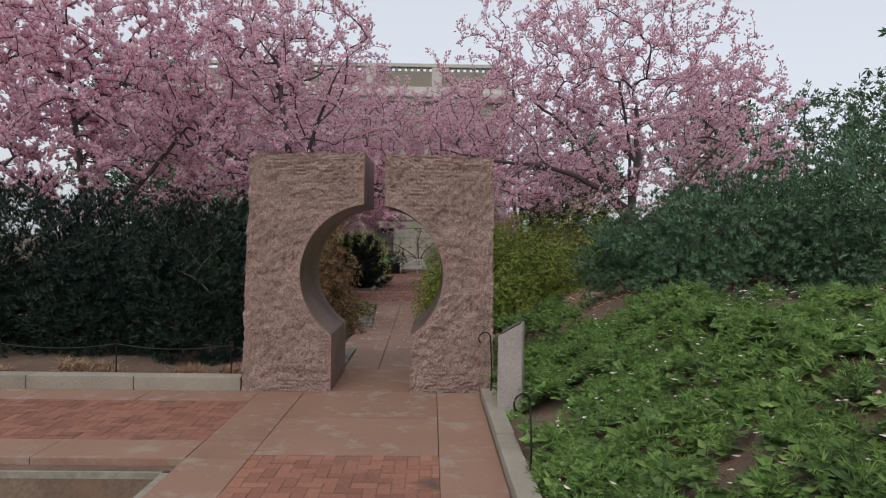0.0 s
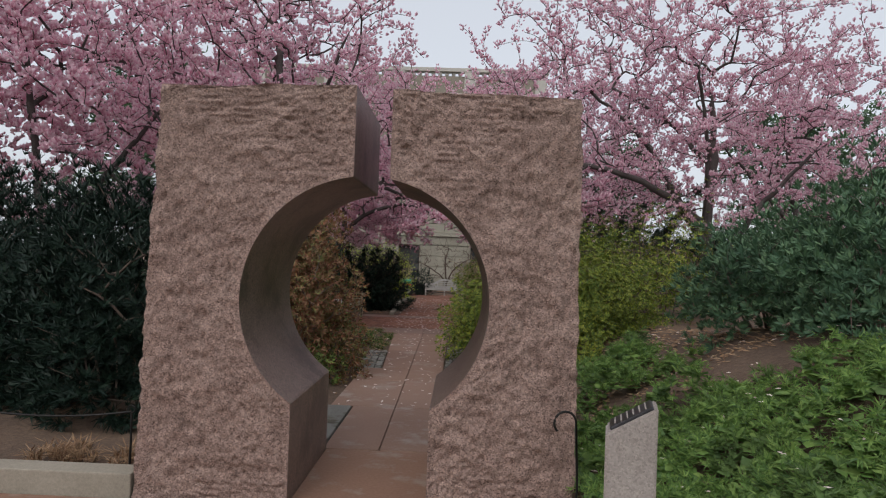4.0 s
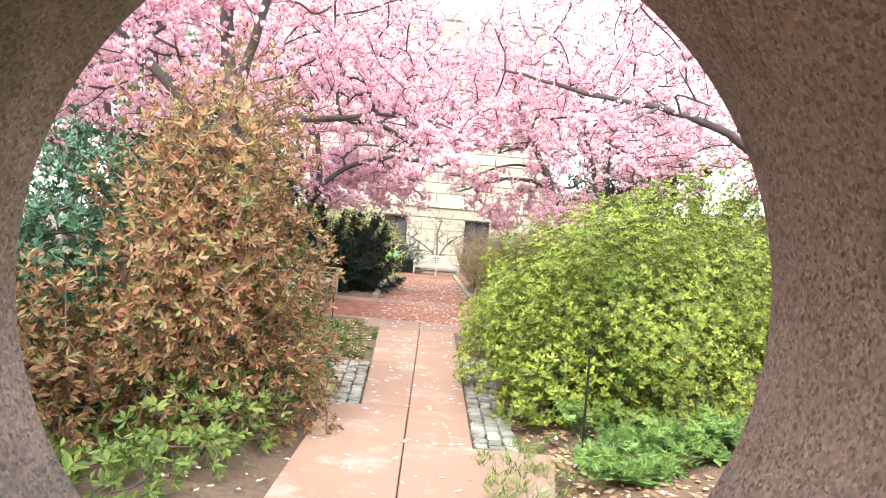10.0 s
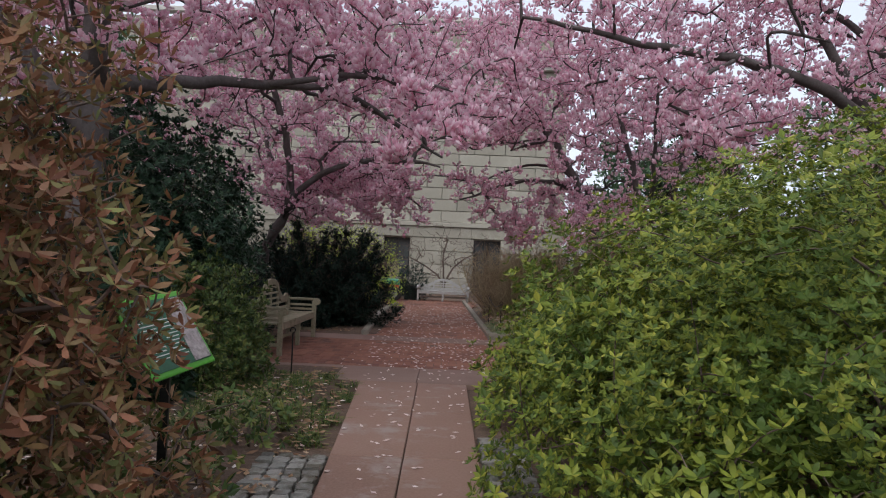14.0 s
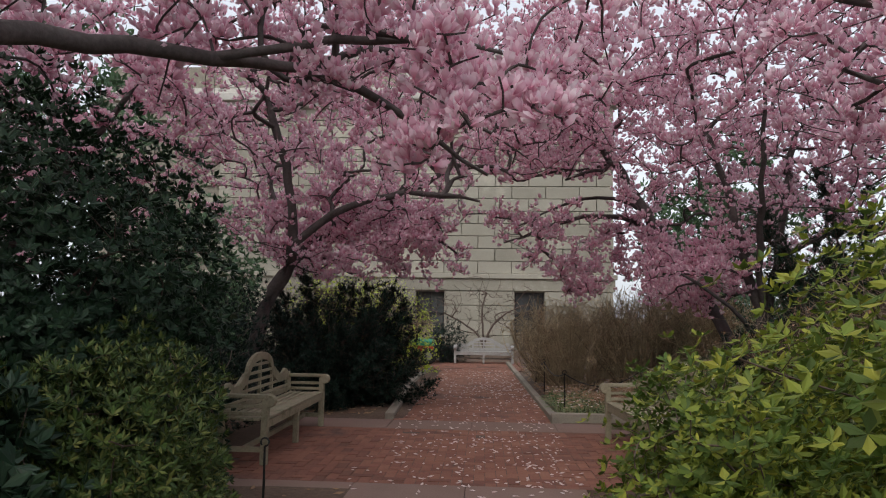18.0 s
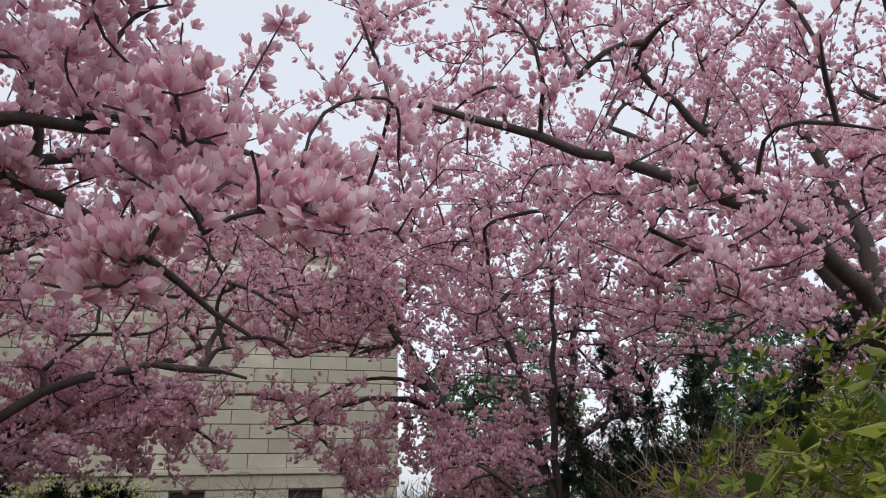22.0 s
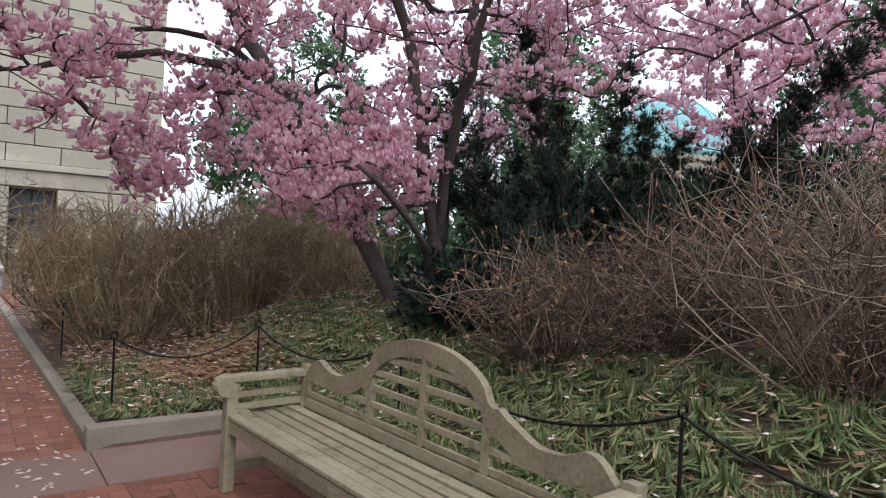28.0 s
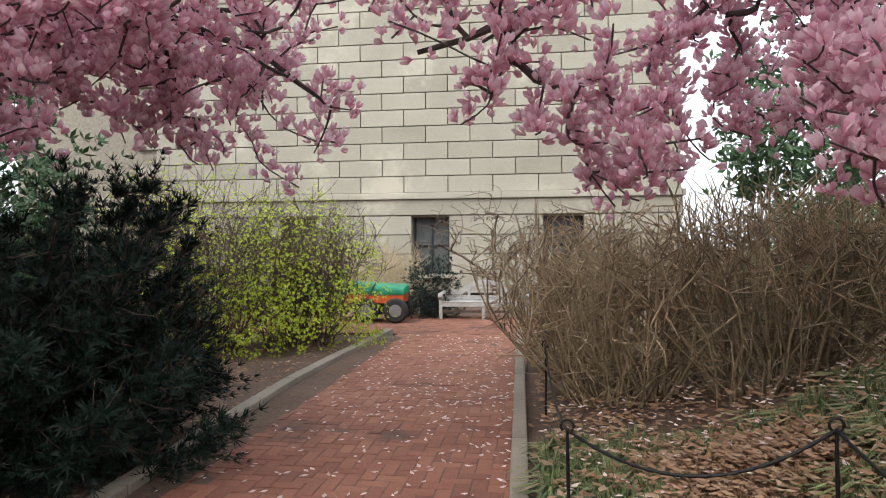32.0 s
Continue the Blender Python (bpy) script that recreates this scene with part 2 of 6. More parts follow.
LAUREL = leafy("laurel_leaf", [(0.035, 0.085, 0.05), (0.06, 0.13, 0.075), (0.09, 0.17, 0.09), (0.04, 0.095, 0.065)], 0.4, 0.15)
PIERIS = leafy("pieris_leaf", [(0.05, 0.09, 0.025), (0.09, 0.14, 0.035), (0.035, 0.06, 0.025), (0.14, 0.18, 0.05), (0.2, 0.2, 0.06)], 0.4, 0.2)
YEW = leafy("yew_needle", [(0.00683, 0.0177, 0.013), (0.0146, 0.0304, 0.0195), (0.00975, 0.0232, 0.0182), (0.0195, 0.0387, 0.0228)], 0.5, 0.06)
SPRAY_YEW = leafy("feathery_yew_needle", [(0.016, 0.034, 0.024), (0.03, 0.055, 0.036), (0.022, 0.045, 0.032), (0.042, 0.07, 0.042)], 0.5, 0.1)
BLUE_YEW = leafy("spreading_yew_needle", [(0.06, 0.125, 0.07), (0.1, 0.18, 0.09), (0.07, 0.14, 0.085), (0.15, 0.24, 0.12), (0.045, 0.095, 0.057)], 0.5, 0.15, None, ((0.055, 0.11, 0.065), 1.6, 0.54))
JUNIPER = leafy("juniper_spray", [(0.1, 0.19, 0.05), (0.165, 0.28, 0.07), (0.25, 0.36, 0.1), (0.08, 0.155, 0.055), (0.2, 0.31, 0.085)], 0.55, 0.22, None, ((0.075, 0.12, 0.045), 2.2, 0.53))
FORSYTHIA = leafy("forsythia_bloom", [(0.535, 0.616, 0.0648), (0.383, 0.528, 0.054), (0.701, 0.764, 0.108), (0.255, 0.44, 0.054)], 0.5, 0.3)
STRAP = leafy("liriope_blade", [(0.085, 0.13, 0.052), (0.15, 0.205, 0.08), (0.27, 0.31, 0.14), (0.1, 0.155, 0.075), (0.36, 0.31, 0.175), (0.07, 0.115, 0.05)], 0.45, 0.15)
DRY_LEAF = leafy("fallen_leaf", [(0.26, 0.15, 0.08), (0.38, 0.25, 0.15), (0.18, 0.1, 0.06), (0.45, 0.33, 0.22)], 0.7, 0.1)
FALLEN_PETAL = leafy("fallen_petal", [(0.62, 0.48, 0.45), (0.78, 0.68, 0.64), (0.5, 0.36, 0.32), (0.85, 0.78, 0.74)], 0.6, 0.15)
FAR_GREEN = leafy("far_tree_leaf", [(0.045, 0.09, 0.048), (0.09, 0.15, 0.072), (0.0675, 0.12, 0.064)], 0.5, 0.15)
BRONZE = plain("dark_bronze", (0.05, 0.05, 0.055), 0.4, 0.7, 0.3, 40)
PALE_GRANITE = stone("pale_granite", [(0.3, (0.252, 0.217, 0.196)), (0.7, (0.392, 0.35, 0.322))], 2, 80, 0.8, 0.2, 0.002, speck=110, harsh=0.35)
WATER = plain("still_water", (0.02, 0.022, 0.02), 0.5, 0, 0.1, 0.8, 0.03)
GLASS_DARK = plain("window_glass", (0.09, 0.1, 0.1), 0.2, 0, 0.2, 2, 0.0)
COPPER = plain("green_copper", (0.16, 0.33, 0.35), 0.6, 0.0, 0.2, 0.3)
SIGN_GREEN = plain("sign_green", (0.03, 0.11, 0.06), 0.35, 0, 0.15, 20, 0.02)
SIGN_LIME = plain("sign_edge_lime", (0.1, 0.36, 0.04), 0.4, 0, 0.1, 20, 0.02)
SIGN_PHOTO = plain("sign_photo_grey", (0.33, 0.29, 0.28), 0.35, 0, 0.5, 30, 0.02)
SIGN_TEXT = plain("sign_text_white", (0.6, 0.63, 0.58), 0.4, 0, 0.05, 20, 0.0)
CART_GREEN = plain("cart_green_tarpaulin", (0.02, 0.24, 0.13), 0.45, 0, 0.3, 6)
CART_RED = plain("cart_orange_paint", (0.5, 0.09, 0.03), 0.4)
RUBBER = plain("tyre_rubber", (0.018, 0.018, 0.018), 0.8)
RIM = plain("grey_wheel_rim", (0.3, 0.3, 0.3), 0.4, 0.6)
POT = plain("black_plant_pot", (0.02, 0.02, 0.022), 0.5)

# ---- mesh helpers ----


def mesh_from(name, verts, faces, uvs=None, smooth=False, mats=()):
    """A mesh from arrays: verts (n, 3), faces (m, k) of one size, uvs per vertex."""
    verts, faces = np.asarray(verts, np.float32), np.asarray(faces, np.int32)
    me = bpy.data.meshes.new(name)
    m, k = faces.shape
    me.vertices.add(len(verts))
    me.vertices.foreach_set("co", verts.ravel())
    me.loops.add(m * k)
    me.loops.foreach_set("vertex_index", faces.ravel())
    me.polygons.add(m)
    me.polygons.foreach_set("loop_start", np.arange(0, m * k, k, dtype=np.int32))
    me.polygons.foreach_set("use_smooth", np.full(m, smooth))
    if uvs is not None:
        layer = me.uv_layers.new(name="UVMap")
        layer.data.foreach_set("uv", np.asarray(uvs, np.float32)[faces.ravel()].ravel())
    me.update(calc_edges=True)
    for mt in mats:
        me.materials.append(mt)
    return me


def link(name, me, parent=None, label=""):
    ob = new(name, me)
    if parent is not None:
        ob.parent = parent
    if label:
        ob["label"] = label
    return ob


def part(name, bm, mat, parent=None, label="", smooth=False):
    me = bpy.data.meshes.new(name)
    if smooth:
        for f in bm.faces:
            f.smooth = True
    bm.to_mesh(me)
    bm.free()
    me.materials.append(mat)
    return link(name, me, parent, label)


def thing(name, label, category, group="", at=(0, 0, 0), rz=0.0, kind=""):
    e = new(name)
    e.matrix_basis = pose(*at, 0, 0, rz)
    return tagged(e, label, category, group, kind)


def box(sx, sy, sz, at=(0, 0, 0), bevel=0.0, rot=None, bm=None):
    own = bm is None
    bm = bmesh.new() if own else bm
    made = bmesh.ops.create_cube(bm, size=1)["verts"]
    m = Matrix.Translation(at) @ (rot.to_4x4() if rot else Matrix.Identity(4)) @ Matrix.Diagonal((sx, sy, sz, 1))
    bmesh.ops.transform(bm, matrix=m, verts=made)
    if bevel:
        es = list({e for v in made for e in v.link_edges})
        bmesh.ops.bevel(bm, geom=es, offset=bevel, segments=2, affect="EDGES", profile=0.6)
    return bm


def lathe(profile, seg=16, bm=None, at=(0, 0, 0)):
    bm = bm or bmesh.new()
    rings = [[bm.verts.new((at[0] + r * math.cos(2 * math.pi * i / seg), at[1] + r * math.sin(2 * math.pi * i / seg), at[2] + z)) for i in range(seg)] for r, z in profile]
    for a, b in zip(rings, rings[1:]):
        for i in range(seg):
            bm.faces.new((a[i], a[(i + 1) % seg], b[(i + 1) % seg], b[i]))
    bm.faces.new(list(reversed(rings[0])))
    bm.faces.new(rings[-1])
    return bm


def tubes(paths, sides=5):
    """Tapered tubes along polylines: each path is (points, radii). Returns verts and quads."""
    vs, fs, n0 = [], [], 0
    ang = np.arange(sides) * 2 * math.pi / sides
    for pts, rad in paths:
        p, r = np.asarray(pts, float), np.asarray(rad, float)
        d = np.gradient(p, axis=0)
        d /= np.linalg.norm(d, axis=1)[:, None] + 1e-9
        ref = np.where(np.abs(d[:, 2:3]) > 0.9, [[1.0, 0, 0]], [[0, 0, 1.0]])
        u = np.cross(d, ref)
        u /= np.linalg.norm(u, axis=1)[:, None] + 1e-9
        w = np.cross(d, u)
        ring = p[:, None, :] + r[:, None, None] * (u[:, None, :] * np.cos(ang)[None, :, None] + w[:, None, :] * np.sin(ang)[None, :, None])
        vs.append(ring.reshape(-1, 3))
        k = len(p)
        i = np.arange(k - 1)[:, None] * sides
        j = np.arange(sides)[None, :]
        j2 = (j + 1) % sides
        fs.append((n0 + np.stack([i + j, i + j2, i + sides + j2, i + sides + j], -1)).reshape(-1, 4))
        n0 += k * sides
    return np.concatenate(vs), np.concatenate(fs)


def unit(v):
    return v / (np.linalg.norm(v, axis=-1, keepdims=True) + 1e-9)


def blades(base, way, side, length, width, fold=0.15, sag=0.0, tris=4):
    """Leaves folded along the middle: four triangles each, or two, or one for needles."""
    n = len(base)
    way, side = unit(way), unit(side - way * np.sum(side * way, -1, keepdims=True) / (np.sum(way * way, -1, keepdims=True) + 1e-9))
    up = np.cross(side, way)
    L, W = np.broadcast_to(length, (n,))[:, None], np.broadcast_to(width, (n,))[:, None]
    if tris == 1:
        v = np.stack([base - side * W * 0.5, base + side * W * 0.5, base + way * L], 1)
        return v.reshape(-1, 3), np.arange(n * 3).reshape(-1, 3), np.tile(np.array([[0, 0], [1, 0], [0.5, 1.0]]), (n, 1))
    mid = base + way * L * 0.5
    if tris == 5:
        a, c = base + way * L * 0.36, base + way * L * 0.74
        v = np.stack([base, a - side * W * 0.4 + up * W * fold, a + side * W * 0.4 + up * W * fold, c - side * W * 0.42 + up * W * fold, c + side * W * 0.42 + up * W * fold, base + way * L - up * W * 0.12], 1)
        faces = (np.arange(n)[:, None, None] * 6 + np.array([[0, 2, 1], [1, 2, 4], [1, 4, 3], [3, 4, 5]])[None]).reshape(-1, 3)
        return v.reshape(-1, 3), faces, np.tile(np.array([[0.5, 0], [0.1, 0.36], [0.9, 0.36], [0.1, 0.74], [0.9, 0.74], [0.5, 1.0]]), (n, 1))
    if tris == 3:
        wide, tip = base + way * L * 0.6, base + way * L * (1.0 - fold * 0.1)
        v = np.stack([base, wide - side * W * 0.5 + up * W * 0.16, wide + side * W * 0.5 + up * W * 0.16, tip - side * W * 0.2 - up * W * 0.02, tip + side * W * 0.24 - up * W * 0.04], 1)
        faces = (np.arange(n)[:, None, None] * 5 + np.array([[0, 2, 1], [1, 2, 3], [2, 4, 3]])[None]).reshape(-1, 3)
        return v.reshape(-1, 3), faces, np.tile(np.array([[0.5, 0], [0, 0.6], [1, 0.6], [0.3, 1.0], [0.7, 1.0]]), (n, 1))
    if tris == 2:
        v = np.stack([base, mid - side * W * 0.5 + up * W * fold, mid + side * W * 0.5 + up * W * fold, base + way * L], 1)
        faces = (np.arange(n)[:, None, None] * 4 + np.array([[0, 3, 1], [0, 2, 3]])[None]).reshape(-1, 3)
        return v.reshape(-1, 3), faces, np.tile(np.array([[0.5, 0], [0, 0.5], [1, 0.5], [0.5, 1.0]]), (n, 1))
    v = np.stack([base, mid - side * W * 0.5 + up * W * fold, mid + up * (-W * fold), mid + side * W * 0.5 + up * W * fold, base + way * L - np.array([0, 0, 1.0]) * L * sag], 1)
    f = np.array([[0, 2, 1], [0, 3, 2], [1, 2, 4], [2, 3, 4]])
    faces = (np.arange(n)[:, None, None] * 5 + f[None]).reshape(-1, 3)
    uv = np.tile(np.array([[0.5, 0], [0, 0.5], [0.5, 0.5], [1, 0.5], [0.5, 1.0]]), (n, 1))
    return v.reshape(-1, 3), faces, uv


def rosettes(tips, ways, count, length, width, spread, jit=0.25, fold=0.15, tris=2):
    """Whorls of leaves (or cups of petals) at the tips."""
    n = len(tips)
    ways = unit(ways)
    a = unit(np.cross(ways, rng.normal(size=(n, 3))))
    b = np.cross(ways, a)
    th = (np.arange(count)[None] * 2 * math.pi / count + rng.uniform(0, 6.28, (n, 1)) + rng.normal(0, jit, (n, count)))[..., None]
    sp = (spread + rng.normal(0, jit * 0.5, (n, count)))[..., None]
    out = a[:, None] * np.cos(th) + b[:, None] * np.sin(th)
    tang = -a[:, None] * np.sin(th) + b[:, None] * np.cos(th)
    way = ways[:, None] * np.cos(sp) + out * np.sin(sp)
    s = rng.uniform(0.7, 1.25, (n, 1)) * rng.uniform(0.85, 1.15, (n, count))
    base = np.repeat(tips[:, None], count, 1)
    return blades(base.reshape(-1, 3), way.reshape(-1, 3), tang.reshape(-1, 3), (length * s).ravel(), (width * s).ravel(), fold, 0.0, tris)


def joined(*sets):
    vs, fs, us, n0 = [], [], [], 0
    for v, f, u in sets:
        vs.append(v)
        fs.append(f + n0)
        us.append(u)
        n0 += len(v)
    return np.concatenate(vs), np.concatenate(fs), np.concatenate(us)


def branch_out(seed_pts, seed_par, seed_r, targets, step=0.25, twig=0.006, wander=0.05, power=2.3, cap=9.0):
    """Grow limbs from given main limbs to the targets, nearest first: each target joins the nearest wood. Returns paths and tips."""
    order = np.argsort(np.min(np.linalg.norm(targets[:, None] - seed_pts[None, ::3], axis=2), axis=1))
    P = np.zeros((len(seed_pts) + len(targets) * 14, 3))
    par = np.full(len(P), -1)
    P[:len(seed_pts)], par[:len(seed_pts)] = seed_pts, seed_par
    n = len(seed_pts)
    for t in targets[order]:
        d = np.linalg.norm(P[:n] - t, axis=1) + 0.35 * np.maximum(0, P[:n, 2] - t[2])
        i = int(np.argmin(d))
        k = int(min(12, max(2, round(np.linalg.norm(P[i] - t) / step))))
        s = P[i].copy()
        bow = np.array([0, 0, rng.uniform(0.02, 0.16)]) * np.linalg.norm(t - s) + rng.normal(0, wander, 3)
        for q in range(1, k + 1):
            f = q / k
            P[n] = s + (t - s) * f + bow * math.sin(math.pi * f) + rng.normal(0, wander * 0.35, 3) * (q < k)
            par[n] = i if q == 1 else n - 1
            n += 1
    P, par = P[:n], par[:n]
    after = np.full(n, -1)
    for i in range(n - 1, -1, -1):
        if par[i] >= 0:
            after[par[i]] = i
    free = np.array([i for i in range(len(seed_pts), n) if after[i] >= 0])
    for _ in range(3):
        P[free] = 0.5 * P[free] + 0.25 * P[par[free]] + 0.25 * P[after[free]]
    load = np.zeros(n)
    kids = [[] for _ in range(n)]
    for i in range(n):
        if par[i] >= 0:
            kids[par[i]].append(i)
    for i in range(n - 1, -1, -1):
        if not kids[i]:
            load[i] += 1
        if par[i] >= 0:
            load[par[i]] += load[i]
    rad = twig * np.power(load, 1 / power)
    rad = np.minimum(rad, cap)
    rad[:len(seed_r)] = np.maximum(rad[:len(seed_r)], seed_r)
    paths, tips = [], []
    for i in range(n):
        if par[i] >= 0 and (kids[par[i]][0] != i):
            start = par[i]
        elif par[i] < 0:
            start = None
        else:
            continue
        line = ([start] if start is not None else []) + [i]
        while kids[line[-1]]:
            line.append(kids[line[-1]][0])
        rr = rad[line].copy()
        if start is not None:
            rr[0] = min(rr[0], rr[1] * 1.25)
        paths.append((P[line], rr))
    tips = np.array([i for i in range(n) if not kids[i]])
    return paths, P, par, tips, rad


def chain_nodes(lines):
    """Main limbs given as polylines [(points, r0, r1, parent (line, node) or None)] to nodes with parents."""
    pts, par, rad = [], [], []
    for p, r0, r1, link_to in lines:
        p = np.asarray(p, float)
        seg = [p[0]]
        for a, b in zip(p[:-1], p[1:]):
            k = max(1, int(np.linalg.norm(b - a) / 0.25))
            for q in range(1, k + 1):
                seg.append(a + (b - a) * q / k)
        seg = np.array(seg)
        for _ in range(2):
            seg[1:-1] = (seg[:-2] + 2 * seg[1:-1] + seg[2:]) / 4
        seg[1:-1] += rng.normal(0, 0.018, seg[1:-1].shape)
        first = len(pts)
        for q, s in enumerate(seg):
            if q == 0 and link_to is not None:
                allp = np.array(pts)
                j = int(np.argmin(np.linalg.norm(allp - s, axis=1)))
                pts.append(s)
                par.append(j)
            else:
                pts.append(s)
                par.append(first + q - 1 if q else -1)
            rad.append(r0 + (r1 - r0) * q / max(1, len(seg) - 1))
    return np.array(pts), np.array(par), np.array(rad)

# ---- ground ----


def smooth(a, b, v):
    t = np.clip((v - a) / (b - a), 0, 1)
    return t * t * (3 - 2 * t)


def ground_z(x, y):
    x, y = np.asarray(x, float), np.asarray(y, float)
    z = np.full(np.broadcast(x, y).shape, 0.02)
    front = 1 - smooth(2.5, 6.0, y)
    z = z + front * smooth(1.9, 4.6, x) * 1.05
    z = z + (1 - front) * (smooth(2.3, 4.3, x) * 0.62 * (1 - smooth(16.5, 20, y)) + smooth(1.2, 3.0, x) * 0.06)
    z = z + smooth(4.5, 9.0, x) * 0.35
    z = z + (0.05 * np.sin(x * 1.7 + 1) * np.sin(y * 1.3) + 0.03 * np.sin(x * 3.9) * np.sin(y * 3.3 + 2)) * smooth(1.6, 2.6, np.abs(x - 0.3))
    z = np.where((x < 1.45) & (x > -0.55) & (y > -0.2), -0.05, z)
    z = np.where((x < 1.95) & (y < 0.15), -0.06, z)
    z = np.where((x > -2.2) & (x < 2.6) & (y > 11.1) & (y < 14.85), -0.05, z)
    z = np.where((x > -6) & (x < 1.3) & (y > 23.0) & (y < 26.2), -0.05, z)
    z = np.where((x < -0.95) & (y < -2.55) & (y > -11.5), -0.7, z)
    return z


def ground():
    ax = np.concatenate([[-900, -300, -120, -60, -35], np.arange(-22, 22.01, 0.3), [35, 60, 120, 300, 900]])
    ay = np.concatenate([[-900, -300, -100, -50, -30], np.arange(-16, 36.01, 0.3), [50, 80, 150, 300, 900]])
    X, Y = np.meshgrid(ax, ay)
    v = np.stack([X, Y, ground_z(X, Y)], -1).reshape(-1, 3)
    w = len(ax)
    i = (np.arange(len(ay) - 1)[:, None] * w + np.arange(w - 1)[None]).ravel()
    ob = link("ground", mesh_from("ground", v, np.stack([i, i + 1, i + w + 1, i + w], -1), None, True, [SOIL]))
    tagged(ob, "dark brown garden soil with leaf litter", "ground", kind="structure")


ground()


def slabs(name, label, cells, mat, top=0.0, thick=0.07, gap=0.006, bevel=0.006, holder=None):
    """Paving slabs, each its own piece: cells of (x0, y0, x1, y1)."""
    own = holder or thing(name, label, "pavement", kind="structure")
    for x0, y0, x1, y1 in cells:
        bm = box(x1 - x0 - gap, y1 - y0 - gap, thick, (0, 0, -thick / 2), bevel)
        ob = part("slab", bm, mat, own)
        ob.location = ((x0 + x1) / 2, (y0 + y1) / 2, top + rng.normal(0, 0.0012))
    return own


# pavement before the gate
front_cells = [(x, -1.9 - 0.5, x + 1.25, -1.9) for x in np.arange(-9.57, -1.0, 1.25)]
front_cells += [(x, -0.5, x + 1.25, -0.02) for x in np.arange(-9.57, -1.0, 1.25)]
front_cells += [(-0.82, -0.5, -0.3, -0.02), (-0.82, -1.9, -0.3, -0.5), (-0.82, -2.4, -0.3, -1.9)]
front_cells += [(-0.82, y - 1.4, -0.3, y) for y in (-2.4, -3.8, -5.2, -6.6, -8.0, -9.4)]
front_cells += [(-0.3, -1.15, 1.255, -0.02), (-0.3, -2.28, 1.255, -1.15)]
front_cells += [(1.255, y - 1.13, 1.76, y) for y in (-0.02, -1.15, -2.28, -3.41, -4.54, -5.67, -6.8, -7.93, -9.06)]
front_cells += [(0.0, -0.02, 0.932, 1.3), (-9.5, -11.2, 1.76, -10.3)]
slabs("pavement_front", "pink-brown granite paving slabs with fine joints", front_cells, PAVING)


def bricks(name, label, x0, y0, x1, y1, near=None, top=-0.002):
    """Brick paving in herringbone: single bricks inside the near stretch, the rest joined."""
    own = thing(name, label, "brick paving", kind="structure")
    L, W, g = 0.2, 0.1, 0.006
    me = bpy.data.meshes.new("brick")
    bm = box(L - g, W - g, 0.06, (0, 0, -0.03), 0.004)
    bm.to_mesh(me)
    bm.free()
    me.materials.append(BRICK)
    vs, fs, n0, made = [], [], 0, 0
    flat_v = np.array([[-L / 2 + g / 2, -W / 2 + g / 2, 0], [L / 2 - g / 2, -W / 2 + g / 2, 0], [L / 2 - g / 2, W / 2 - g / 2, 0], [-L / 2 + g / 2, W / 2 - g / 2, 0]])
    low = flat_v * [1, 1, 1] + [0, 0, -0.03]
    bvs = np.concatenate([flat_v, low])
    bfs = np.array([[0, 1, 2, 3], [0, 4, 5, 1], [1, 5, 6, 2], [2, 6, 7, 3], [3, 7, 4, 0]])
    todo = []
    n = int((x1 - x0 + y1 - y0) / W) + 8
    for r in range(-n, n):
        for c in range(-n // 4 - 2, n // 4 + 3):
            for k in (0, 1):
                if k == 0:
                    cx, cy, turn = r * W + c * 4 * W * 0.5 * 2 + W, r * W + W / 2, 0
                else:
                    cx, cy, turn = r * W + c * 4 * W * 0.5 * 2 + 3 * W + W / 2, r * W + W, 1
                cx, cy = x0 + cx, y0 + cy
                hx, hy = (L / 2, W / 2) if turn == 0 else (W / 2, L / 2)
                a, b_, c_, d = max(cx - hx, x0), min(cx + hx, x1), max(cy - hy, y0), min(cy + hy, y1)
                if b_ - a < 0.03 or d - c_ < 0.03:
                    continue
                todo.append(((a + b_) / 2, (c_ + d) / 2, (b_ - a), (d - c_), turn, b_ - a > 2 * hx - 0.01 and d - c_ > 2 * hy - 0.01))
    for cx, cy, sx, sy, turn, whole in todo:
        z = top + rng.normal(0, 0.0015)
        if near and whole and made < 300 and near[0] < cx < near[2] and near[1] < cy < near[3]:
            ob = link("brick", me, own)
            ob.location, ob.rotation_euler = (cx, cy, z), (rng.normal(0, 0.004), rng.normal(0, 0.004), math.pi / 2 * turn)
            made += 1
        else:
            v = bvs * ([sx / L, sy / W, 1] if turn == 0 else [1, 1, 1])
            if turn:
                v = bvs[:, [1, 0, 2]] * [sx / W, sy / L, 1]
                f = bfs[:, ::-1]
            else:
                f = bfs
            vs.append(v + [cx, cy, z] + [[0, 0, rng.normal(0, 0.0008)] for _ in range(8)])
            fs.append(f + n0)
            n0 += 8
    if vs:
        rest = link("bricks", mesh_from("bricks", np.concatenate(vs), np.concatenate(fs), None, False, [BRICK]), own)
        rest["kind"] = "stuff"
    part("mortar_bed", box(x1 - x0, y1 - y0, 0.06, ((x0 + x1) / 2, (y0 + y1) / 2, top - 0.034)), JOINT, own)
    return own


